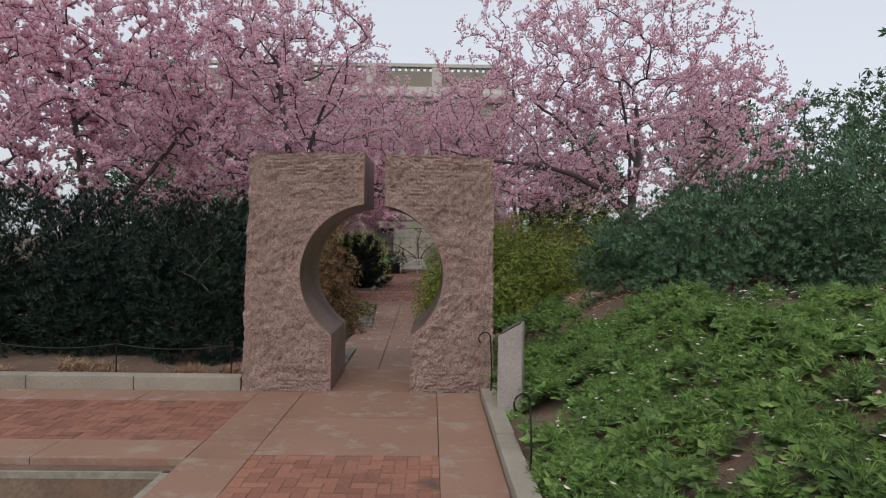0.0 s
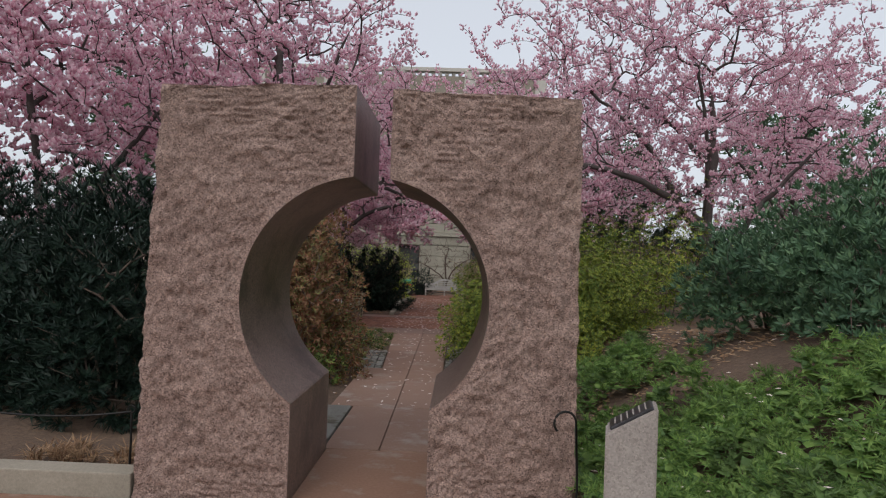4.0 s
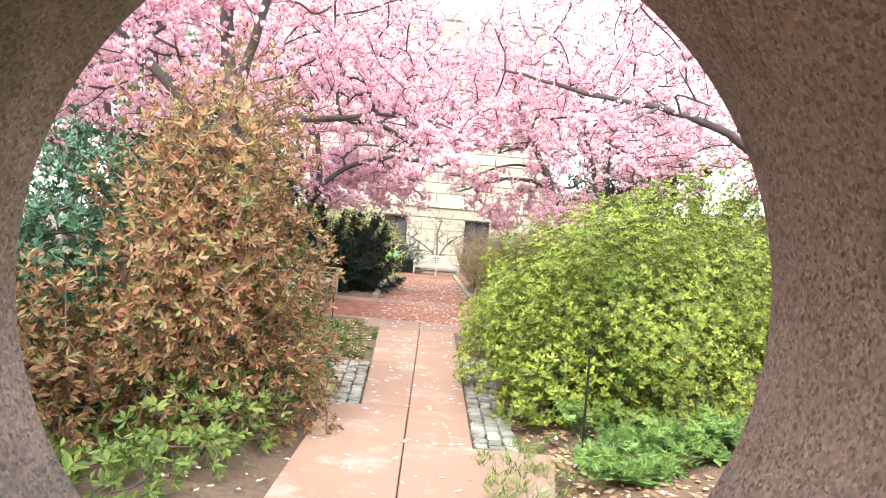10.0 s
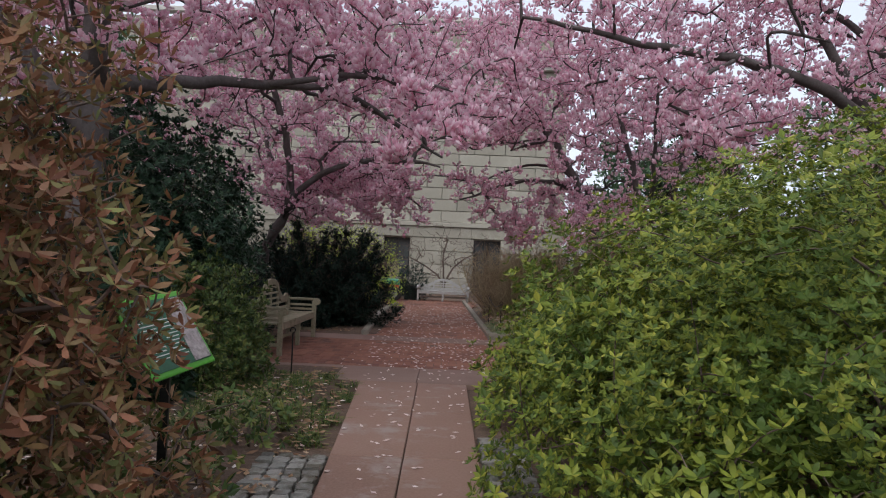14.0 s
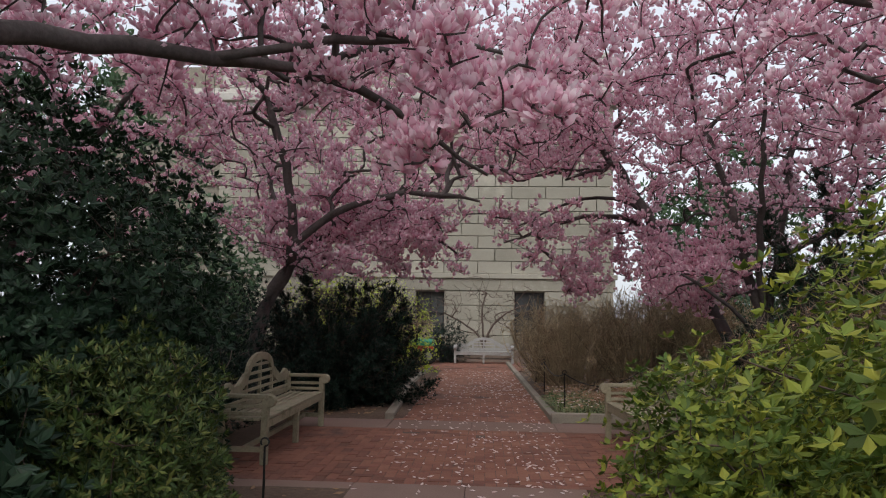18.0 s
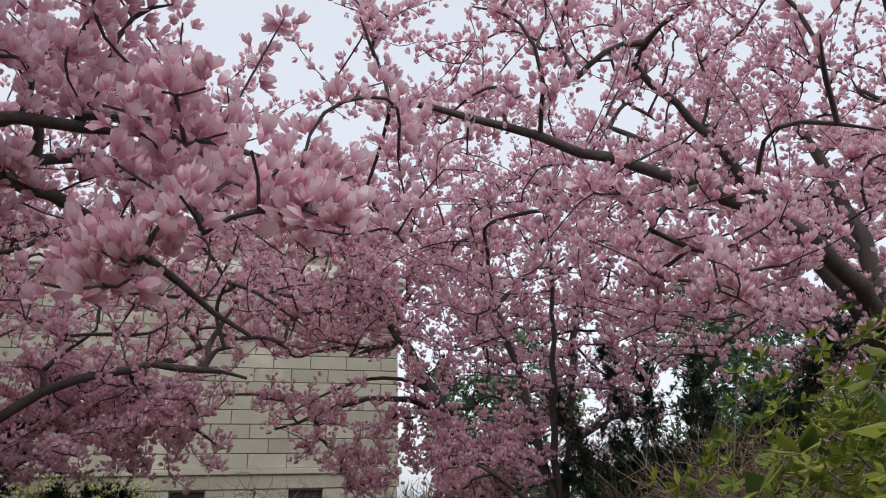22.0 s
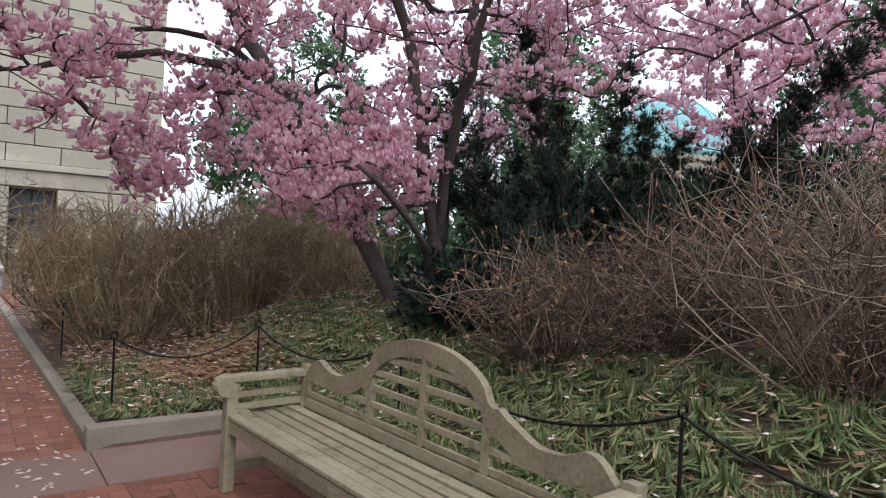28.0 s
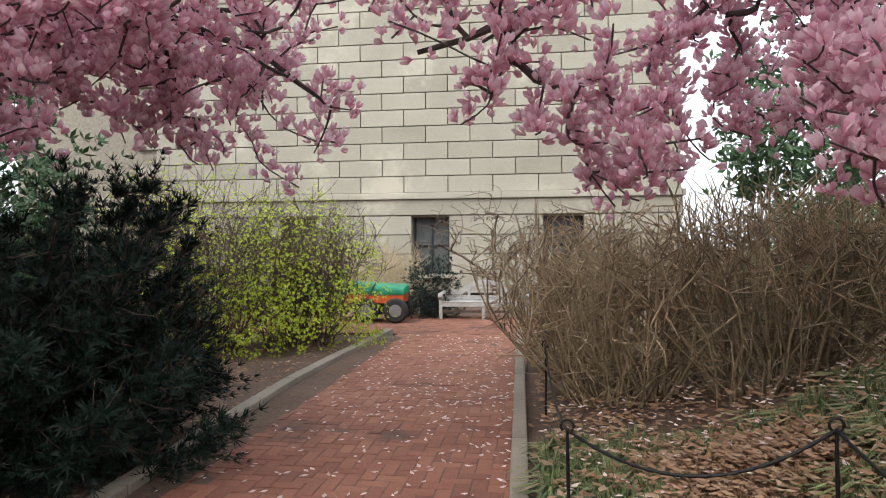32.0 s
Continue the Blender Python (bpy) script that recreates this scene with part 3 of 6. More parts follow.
# pool beside the pavement
pool = thing("pool", "sunken dark water basin with stone sides", "pool", kind="structure")
part("pool_wall", box(9.0, 0.12, 0.7, (-5.33, -2.47, -0.42)), LIME_JOINT, pool)
part("pool_wall", box(0.12, 9.0, 0.7, (-0.89, -6.9, -0.42)), LIME_JOINT, pool)
part("water", box(9.0, 9.0, 0.02, (-5.4, -7.0, -0.62)), WATER, pool)

# low stone kerb before the hedge, and the bed's edge beside the pavement
kerb = thing("kerb_front", "low grey stone kerb before the hedge bed", "kerb", kind="structure")
for i in range(8):
    part("kerb_stone", box(1.244, 0.2, 0.3, (-1.68 - 1.25 * i, 0.09, 0.01), 0.012), KERB, kerb)
side_kerb = thing("kerb_side", "short pale stone edging beside juniper bank", "kerb", kind="structure")
for i in range(16):
    ob = part("kerb_stone", box(0.17, 0.594, 0.24, (1.85, -0.45 - 0.6 * i, -0.03 + 0.006 * (i % 3)), 0.012), KERB, side_kerb)

# ---- granite moon gate ----


def gate_half(name, label, inner, outer, depth=1.325):
    """A slab of split granite: rough faces, sawn inner edge. inner and outer run from its foot to its top, in (x, z)."""
    def resample(line, n):
        line = np.array(line, float)
        d = np.concatenate([[0], np.cumsum(np.linalg.norm(np.diff(line, axis=0), axis=1))])
        s = np.linspace(0, d[-1], n)
        return np.stack([np.interp(s, d, line[:, 0]), np.interp(s, d, line[:, 1])], -1)
    n, m = 190, 80
    A, B = resample(inner, n), resample(outer, n)
    own = thing(name, label, "stone gate")
    f = np.linspace(0, 1, m)[None, :, None]
    grid = A[:, None] * (1 - f) + B[:, None] * f
    edge = np.minimum(1, np.minimum(f[..., 0] * 14, 1)) * np.ones((n, m))
    faces_out = []
    for back in (0, 1):
        g = np.zeros((n, m, 3))
        g[..., 0], g[..., 2] = grid[..., 0], grid[..., 1]
        for i in range(n):
            for j in range(m):
                p = Vector((g[i, j, 0] * 1.0, 7.3 * back, g[i, j, 2]))
                h = 0.5 * noise.noise(p * 4.2) + 0.8 * noise.noise(Vector((p.x * 10.0, p.y, p.z * 12.0))) + 1.5 * abs(noise.noise(Vector((p.x * 19.0, p.y, p.z * 23.0)))) + 0.3 * noise.noise(p * 2.1)
                g[i, j, 1] = 0.026 * h * edge[i, j]
                if j == m - 1 and 0.02 < g[i, j, 2] < 2.73:
                    g[i, j, 0] += 0.022 * noise.noise(p * 4.0) + 0.012 * noise.noise(p * 13.0)
                if j > m - 4 and g[i, j, 2] > 2.6:
                    g[i, j, 2] += 0.025 * noise.noise(p * 3.0) - 0.01
        if back:
            g[..., 1] = depth - g[..., 1]
        faces_out.append(g)
    idx = (np.arange(n - 1)[:, None] * m + np.arange(m - 1)[None]).ravel()
    q = np.stack([idx, idx + 1, idx + m + 1, idx + m], -1)
    left = grid[n // 2, -1, 0] < grid[n // 2, 0, 0]
    for g, name_, flip in ((faces_out[0], "front_face", left), (faces_out[1], "back_face", not left)):
        link(name_, mesh_from(name_, g.reshape(-1, 3), q[:, ::-1] if flip else q, None, True, [GRANITE]), own)
    fr, bk = faces_out
    # outer side, rough across its depth
    k = 30
    t = np.linspace(0, 1, k)[None, :, None]
    side = fr[:, -1][:, None] * (1 - t) + bk[:, -1][:, None] * t
    for i in range(n):
        for j in range(1, k - 1):
            p = Vector(side[i, j])
            if 0.02 < p.z < 2.7:
                side[i, j, 0] += 0.02 * noise.noise(p * 6) + 0.012 * noise.noise(p * 17)
    idx = (np.arange(n - 1)[:, None] * k + np.arange(k - 1)[None]).ravel()
    q2 = np.stack([idx, idx + 1, idx + k + 1, idx + k], -1)
    link("outer_side", mesh_from("outer_side", side.reshape(-1, 3), q2[:, ::-1] if left else q2, None, True, [GRANITE]), own)
    k = 4
    t = np.linspace(0, 1, k)[None, :, None]
    ins = fr[:, 0][:, None] * (1 - t) + bk[:, 0][:, None] * t
    idx = (np.arange(n - 1)[:, None] * k + np.arange(k - 1)[None]).ravel()
    q3 = np.stack([idx, idx + 1, idx + k + 1, idx + k], -1)
    ob = link("sawn_edge", mesh_from("sawn_edge", ins.reshape(-1, 3), q3 if left else q3[:, ::-1], None, False, [GRANITE_CUT]), own, "smooth sawn granite edge")
    return own


CX, CZ, CR = 0.468, 1.372, 0.843
arc_l = [(CX + CR * math.cos(a), CZ + CR * math.sin(a)) for a in np.linspace(math.pi + math.acos((CX - 0.0) / CR), math.pi - math.acos((CX - 0.37) / CR), 60)]
arc_r = [(CX + CR * math.cos(a), CZ + CR * math.sin(a)) for a in np.linspace(-math.acos((0.932 - CX) / CR), math.acos((0.615 - CX) / CR), 60)]
gate_half("moon_gate_stone", "pink split-faced granite slab with curved cut", [(0.0, -0.03)] + arc_l + [(0.37, 2.83)], [(-0.02, -0.035), (-1.05, -0.03), (-1.015, 1.4), (-0.962, 2.81), (0.356, 2.835)])
gate_half("moon_gate_stone", "pink split-faced granite slab with curved cut", [(0.932, -0.03)] + arc_r + [(0.615, 2.81)], [(0.96, -0.035), (1.915, -0.03), (1.91, 1.4), (1.885, 2.775), (0.635, 2.815)])

# ---- paths behind the gate ----


def left_edge(y):
    return -0.29 if y < 5.5 else -0.017 - 0.06 * (y - 5.69)


walk_cells = thing("path", "pinkish concrete garden path in two strips of slabs", "path", kind="structure")
JOINT_X = lambda y: 0.46 - 0.012 * (y - 1.3)
for a, b in zip([1.32, 2.98, 4.58, 5.55, 7.5, 8.9], [2.98, 4.58, 5.55, 7.5, 8.9, 10.3]):
    for side in (0, 1):
        lo = (lambda y: -0.03) if b < 3 else left_edge if a > 5.5 else (lambda y: -0.29)
        hi = (lambda y: 0.96 + 0.17 * (y - 1.3)) if b < 4.6 else (lambda y: 0.922 - 0.004 * (y - 4.6))
        co = [(lo(a + 0.01), a), (JOINT_X(a), a), (JOINT_X(b), b), (lo(b - 0.01), b)] if side == 0 else [(JOINT_X(a), a), (hi(a), a), (hi(b), b), (JOINT_X(b), b)]
        cx, cy = sum(c[0] for c in co) / 4, sum(c[1] for c in co) / 4
        co = [(x - math.copysign(0.004, x - cx), y - math.copysign(0.004, y - cy)) for x, y in co]
        bm = bmesh.new()
        topv = [bm.verts.new((x, y, 0.0)) for x, y in co]
        lowv = [bm.verts.new((x, y, -0.08)) for x, y in co]
        bm.faces.new(topv)
        for i in range(4):
            bm.faces.new((topv[i], lowv[i], lowv[(i + 1) % 4], topv[(i + 1) % 4]))
        bmesh.ops.bevel(bm, geom=[e for e in bm.edges if e.verts[0].co.z > -0.01 and e.verts[1].co.z > -0.01], offset=0.006, segments=1, affect="EDGES")
        part("slab", bm, PATH_MAT, walk_cells)
slabs("", "", [(-0.41, 1.45, -0.045, 2.2), (-0.41, 2.2, -0.045, 2.98)], COBBLE, holder=walk_cells)
slabs("", "", [(-0.62, 10.3, 0.335, 11.3), (0.335, 10.3, 1.35, 11.3), (-2.1, 10.3, -0.62, 11.3)], BAND, holder=walk_cells)
slabs("", "", [(-2.1, 14.0, -0.75, 14.68), (-0.75, 14.0, 0.33, 14.68), (0.33, 14.0, 1.42, 14.68), (1.42, 14.0, 2.6, 14.68)], BAND, top=0.002, holder=walk_cells)

# cobbles beside the path
cob = thing("cobble_edging", "weathered grey cobbles set beside the path", "cobbles", kind="structure")
cob_me = []
for k in range(4):
    bm = box(0.1, 0.1, 0.08, (0, 0, -0.04), 0.014)
    for v in bm.verts:
        v.co += Vector(rng.normal(0, 0.004, 3))
    me = bpy.data.meshes.new("cobble")
    bm.to_mesh(me)
    bm.free()
    me.materials.append(COBBLE)
    cob_me.append(me)


def cobbles(x_of, y0, y1, width):
    for iy in range(int((y1 - y0) / 0.115)):
        y = y0 + 0.115 * iy + 0.05
        for ix in range(int(width / 0.115)):
            ob = link("cobble", cob_me[(ix * 3 + iy) % 4], cob)
            ob.location = (x_of(y) + 0.06 + 0.115 * ix, y + rng.normal(0, 0.004), -0.004 + rng.normal(0, 0.004))
            ob.scale = (rng.uniform(0.9, 1.1), rng.uniform(0.9, 1.1), 1)
            ob.rotation_euler = (rng.normal(0, 0.04), rng.normal(0, 0.04), rng.normal(0, 0.09))


cobbles(lambda y: left_edge(y) - 0.475, 5.56, 7.6, 0.47)
cobbles(lambda y: 0.925, 4.6, 8.2, 0.36)

# kerbs of the brick walk
rk = thing("kerb_east", "low stone kerb round planted bed", "kerb", kind="structure")
for i in range(9):
    y = 14.76 + 1.2 * i
    ob = part("kerb_stone", box(0.11, 1.19, 0.18, (0, 0, 0), 0.014), KERB, rk)
    ob.matrix_basis = pose(1.45 - 0.03 * i, y + 0.6, -0.02, 0, 0, 1.43)
part("kerb_stone", box(1.1, 0.13, 0.26, (1.96, 14.835, -0.01), 0.012), KERB, rk)
lk = thing("kerb_west", "low stone kerb along the brick walk", "kerb", kind="structure")
lpts = [(-0.74, 14.75), (-0.78, 15.9), (-0.88, 17.4), (-0.95, 19.0), (-0.93, 20.6), (-0.87, 22.0), (-0.85, 23.2)]
for (xa, ya), (xb, yb) in zip(lpts[:-1], lpts[1:]):
    a = math.atan2(-(xb - xa), yb - ya)
    ob = part("kerb_stone", box(0.13, math.hypot(xb - xa, yb - ya) - 0.008, 0.2, (0, 0, 0), 0.014), KERB, lk)
    ob.matrix_basis = pose((xa + xb) / 2 - 0.07, (ya + yb) / 2, -0.02, 0, 0, math.degrees(a))

# ---- building ----


def building():
    own = thing("museum_building", "buff limestone building with balustraded roof and grey windows", "building")
    Y, X1, X0 = 32.6, 5.68, -16.0
    wins = [(-2.32, -1.16), (1.72, 2.92), (-6.6, -5.4), (-10.9, -9.7)]
    # wall core with openings
    xs = sorted([X0, X1] + [v for w in wins for v in w])
    for a, b in zip(xs[:-1], xs[1:]):
        opening = any(abs(a - w[0]) < 1e-6 for w in wins)
        if opening:
            part("wall", box(b - a, 0.8, 0.6, ((a + b) / 2, Y + 0.45, 0.3)), LIME_JOINT, own)
            part("wall", box(b - a, 0.8, 9.63, ((a + b) / 2, Y + 0.45, 7.185)), LIME_JOINT, own)
        else:
            part("wall", box(b - a, 0.8, 12.0, ((a + b) / 2, Y + 0.45, 6.0)), LIME_JOINT, own)
    part("side_wall", box(0.8, 14, 12.0, (X1 - 0.4 - 0.05, Y + 7.9, 6.0)), LIMESTONE, own)
    part("roof", box(21.5, 14, 0.3, ((X0 + X1) / 2 - 0.2, Y + 7.6, 11.6)), WHITE_STONE, own)
    # blocks
    me = {}
    def block(x, z, w, h, proud=0.05):
        key = (round(w, 2), round(h, 2), proud)
        if key not in me:
            bm = box(w - 0.025, 0.12 + proud, h - 0.025, (0, 0, 0), 0.018)
            me[key] = bpy.data.meshes.new("stone_block")
            bm.to_mesh(me[key])
            bm.free()
            me[key].materials.append(LIMESTONE)
        ob = link("stone_block", me[key], own)
        ob.location = (x + w / 2, Y + 0.02, z + h / 2)
    H, W = 0.518, 1.38
    zs = [3.12 + H * i for i in range(13)]
    for r, z in enumerate(zs):
        x = X1 + 0.04 - (W / 2 if r % 2 else W)
        block(X1 + 0.04 - (W / 2 if r % 2 else W), z, W / 2 if r % 2 else W, H)
        x = X1 + 0.04 - (W / 2 if r % 2 else W) - W
        while x > -12:
            block(x, z, W, H)
            x -= W
    for r in range(4):
        z = 0.02 + 0.6 * r
        for a, b in zip(xs[:-1], xs[1:]):
            if any(abs(a - w[0]) < 1e-6 for w in wins) or b < -7:
                continue
            k = max(1, round((b - a) / 1.3))
            for i in range(k):
                block(a + (b - a) / k * i, z, (b - a) / k, 0.6, 0.03)
    part("string_course", box(X1 - X0 + 0.2, 0.3, 0.2, ((X0 + X1) / 2 + 0.06, Y - 0.03, 3.02), 0.03), LIMESTONE, own)
    part("lintel_band", box(X1 - X0 + 0.1, 0.2, 0.48, ((X0 + X1) / 2 + 0.03, Y + 0.01, 2.67), 0.02), LIMESTONE, own)
    part("cornice", box(X1 - X0 + 0.7, 1.0, 0.35, ((X0 + X1) / 2 + 0.2, Y - 0.05, 10.5), 0.06), WHITE_STONE, own)
    part("cornice", box(X1 - X0 + 0.4, 0.7, 0.25, ((X0 + X1) / 2 + 0.1, Y + 0.0, 10.22), 0.05), WHITE_STONE, own)
    part("frieze", box(X1 - X0 + 0.06, 0.2, 0.5, ((X0 + X1) / 2 + 0.03, Y + 0.02, 9.85), 0.02), LIMESTONE, own)
    # balustrade
    part("plinth", box(X1 - X0 + 0.1, 0.4, 0.35, ((X0 + X1) / 2, Y + 0.2, 10.88), 0.02), WHITE_STONE, own)
    part("coping", box(X1 - X0 + 0.2, 0.5, 0.22, ((X0 + X1) / 2, Y + 0.2, 12.35), 0.03), WHITE_STONE, own)
    bm = lathe([(0.12, 0), (0.12, 0.1), (0.07, 0.16), (0.14, 0.45), (0.07, 0.85), (0.06, 0.95), (0.11, 1.02), (0.11, 1.18)], 10)
    bal = bpy.data.meshes.new("baluster")
    bm.to_mesh(bal)
    bm.free()
    bal.materials.append(WHITE_STONE)
    x = X1 - 0.35
    i = 0
    while x > -12:
        if i % 10 == 0:
            part("pier", box(0.62, 0.46, 1.19, (x, Y + 0.2, 11.645), 0.02), WHITE_STONE, own)
            x -= 0.56
        else:
            ob = link("baluster", bal, own)
            ob.location = (x, Y + 0.2, 11.055)
            x -= 0.38
        i += 1
    # windows
    for a, b in wins:
        fr = part("window", box(b - a, 0.02, 1.81, ((a + b) / 2, Y + 0.4, 1.505)), GLASS_DARK, own, "dark glass pane")
        for k, (sx, sz, px, pz) in enumerate([(0.07, 1.81, a + 0.035, 1.505), (0.07, 1.81, b - 0.035, 1.505), (b - a - 0.14, 0.07, (a + b) / 2, 0.635), (b - a - 0.14, 0.07, (a + b) / 2, 2.375), (0.05, 1.67, (a + b) / 2, 1.505), (b - a - 0.14, 0.04, (a + b) / 2 , 1.5)]):
            part("frame_bar", box(sx, 0.08, sz, (px, Y + 0.36 - 0.001 * k, pz), 0.006), BRONZE, fr)
        part("sill", box(b - a + 0.2, 0.35, 0.12, ((a + b) / 2, Y - 0.02, 0.55), 0.015), LIMESTONE, own)


building()

# ---- trees ----


def ellipsoid(n, c, r, gaps=0.0, freq=0.9, low=None, clear=None):
    """Random points in an ellipsoid with gaps in it, fuller towards its outside."""
    out = []
    while len(out) < n:
        p = rng.normal(size=3)
        p = p / np.linalg.norm(p) * rng.uniform(0.0, 1) ** 0.42
        q = np.array(c) + p * np.array(r)
        if low and q[2] < low(q[0], q[1]):
            continue
        if clear and clear(q):
            continue
        if noise.noise(Vector(q) * freq) < gaps - 0.25:
            continue
        out.append(q)
    return np.array(out)


def over_walk(q):
    if -0.8 < q[0] < 2.1 and -2 < q[1] < 12.5 and q[2] < 2.75:
        return True
    return (-0.9 < q[0] < 1.9 and 12.5 <= q[1] < 23 and q[2] < 2.35) or (-0.45 + 0.12 * (q[1] - 13) < q[0] < 2.0 + 0.2 * (q[1] - 13) and 11.5 < q[1] < 23 and q[2] < 3.0 + 0.18 * (q[1] - 13))


def magnolia(label, lines, targets, blooms=3, petals=5, size=0.058, twig=0.0056, group="magnolia trees", tris=3):
    own = thing("magnolia_tree", label, "magnolia tree", group)
    sp, par, rad = chain_nodes(lines)
    paths, P, pr, tips, rr = branch_out(sp, par, rad, targets, 0.24, twig)
    big = [p for p in paths if p[1].max() > 0.035]
    small = [p for p in paths if p[1].max() <= 0.035]
    v, f = tubes(big, 9)
    link("trunk", mesh_from("trunk", v, f, None, True, [BARK]), own, "smooth grey-brown limbs")
    v, f = tubes(small, 4)
    link("branchwork", mesh_from("branchwork", v, f, None, True, [BARK]), own)["kind"] = "stuff"
    thin = np.array([i for i in range(len(sp), len(P)) if rr[i] < twig * 3.2 and pr[i] >= 0])
    at, way = [], []
    for _ in range(blooms):
        s = rng.uniform(0, 1, (len(thin), 1))
        keep = rng.uniform(0, 1, len(thin)) < 0.9
        a = P[thin] * s + P[pr[thin]] * (1 - s)
        off = unit(rng.normal(size=a.shape) + np.array([0, 0, 0.45]))
        at.append((a + off * rng.uniform(0.01, 0.11, (len(a), 1)))[keep])
        way.append((off * 0.8 + np.array([0, 0, 0.8]))[keep])
    a = P[tips]
    for _ in range(2):
        off = unit(rng.normal(size=a.shape) + np.array([0, 0, 0.6]))
        at.append(a + off * 0.05)
        way.append(off + np.array([0, 0, 0.8]))
    at, way = np.concatenate(at), np.concatenate(way)
    half = int(len(at) * 0.3)
    open_ = rosettes(at[:half], way[:half], petals, size * 1.1, size * 0.58, 0.62, 0.25, -0.22, tris)
    shut = rosettes(at[half:], way[half:], max(4, petals - 1), size * 1.2, size * 0.58, 0.3, 0.12, -0.28, tris)
    v, f, u = joined(open_, shut)
    link("blossom_crown", mesh_from("blossom_crown", v, f, u, False, [PETAL]), own, "pink tulip-shaped blossoms")
    return own


# magnolia west of the walk, past the bench
magnolia("spreading magnolia in full pink blossom beside brick walk",
         [([(-3.1, 15.4, -0.1), (-2.85, 15.2, 1.3), (-2.25, 14.9, 2.45), (-2.35, 14.8, 3.3), (-2.7, 14.6, 4.6)], 0.1, 0.045, None),
          ([(-2.25, 14.9, 2.45), (-1.75, 15.0, 2.95), (-0.7, 15.3, 3.3), (0.4, 15.4, 3.15)], 0.06, 0.02, 1),
          ([(-2.85, 15.2, 1.3), (-2.5, 15.9, 2.4), (-1.8, 16.8, 3.2), (-0.9, 17.6, 3.4)], 0.07, 0.02, 1),
          ([(-1.8, 16.8, 3.2), (-1.0, 16.9, 3.1), (-0.4, 16.9, 2.85), (0.0, 17.0, 2.5)], 0.03, 0.012, 1),
          ([(-2.5, 15.9, 2.4), (-3.2, 16.6, 3.4), (-3.6, 17.4, 4.6)], 0.05, 0.02, 1)],
         np.concatenate([ellipsoid(1800, (-1.4, 15.8, 4.9), (3.6, 3.5, 3.1), 0.06, 0.9, lambda x, y: 2.0, over_walk),
                         ellipsoid(480, (-1.7, 16.2, 2.7), (1.5, 1.7, 0.85), 0.02, 0.9, lambda x, y: 1.8, over_walk),
                         ellipsoid(42, (-0.55, 16.9, 2.45), (0.95, 0.75, 0.75), 0.0, 0.9, lambda x, y: 1.7)]), 5)
# magnolia in the east bed
magnolia("multi-stemmed magnolia in pink blossom rising from planted bed",
         [([(4.35, 15.1, 0.25), (4.2, 15.5, 0.9), (4.1, 16.0, 1.4), (3.9, 16.35, 1.95), (3.4, 16.65, 2.75), (2.8, 16.75, 3.2), (2.1, 16.75, 3.15), (1.4, 16.6, 2.85), (0.8, 16.5, 2.65)], 0.1, 0.016, None),
          ([(4.55, 15.1, 0.25), (4.45, 15.2, 1.3), (4.2, 15.1, 2.1), (4.05, 15.1, 2.9), (3.75, 15.3, 4.2), (3.5, 15.6, 5.4)], 0.09, 0.025, None),
          ([(4.45, 15.2, 1.3), (4.3, 14.9, 2.1), (4.18, 14.6, 2.7), (4.05, 14.1, 3.5), (3.95, 13.7, 4.6)], 0.06, 0.02, 1),
          ([(4.45, 15.2, 1.3), (4.85, 15.5, 2.6), (5.3, 15.9, 4.6)], 0.07, 0.025, 1),
          ([(4.4, 15.1, 0.7), (4.15, 14.85, 1.25), (3.6, 14.5, 1.75), (3.0, 14.35, 2.05)], 0.045, 0.012, 1),
          ([(3.9, 16.35, 1.95), (3.6, 16.8, 2.8), (3.1, 17.2, 3.45), (2.5, 17.5, 3.65), (1.8, 17.7, 3.45), (1.1, 17.8, 3.1)], 0.055, 0.014, 1),
          ([(3.4, 16.65, 2.75), (2.9, 17.0, 3.9), (2.3, 17.3, 4.8)], 0.045, 0.018, 1)],
         np.concatenate([ellipsoid(1700, (4.2, 16.8, 4.9), (4.0, 3.2, 3.2), 0.06, 0.9, lambda x, y: 2.1 + 0.3 * max(0, 2.6 - x) + (1.5 if x > 5.9 and y < 16 else 0), over_walk),
                         ellipsoid(450, (1.6, 17.2, 5.2), (1.9, 1.9, 1.6), 0.0, 0.9, lambda x, y: 3.3, over_walk),
                         ellipsoid(110, (2.9, 16.6, 2.5), (0.75, 0.7, 0.6), 0.0, 1.2, lambda x, y: 1.8, None),
                         ellipsoid(200, (3.5, 15.3, 2.1), (0.9, 0.8, 0.7), 0.0, 0.9, None, over_walk),
                         ellipsoid(30, (1.5, 16.35, 2.35), (0.5, 0.4, 0.4), 0.0, 0.9, lambda x, y: 1.85), ellipsoid(40, (2.1, 16.5, 2.0), (0.45, 0.5, 0.35)),
                         ellipsoid(75, (1.1, 16.35, 2.95), (1.7, 0.7, 0.6), 0.02, 1.3, lambda x, y: 2.3, None)]), 5)
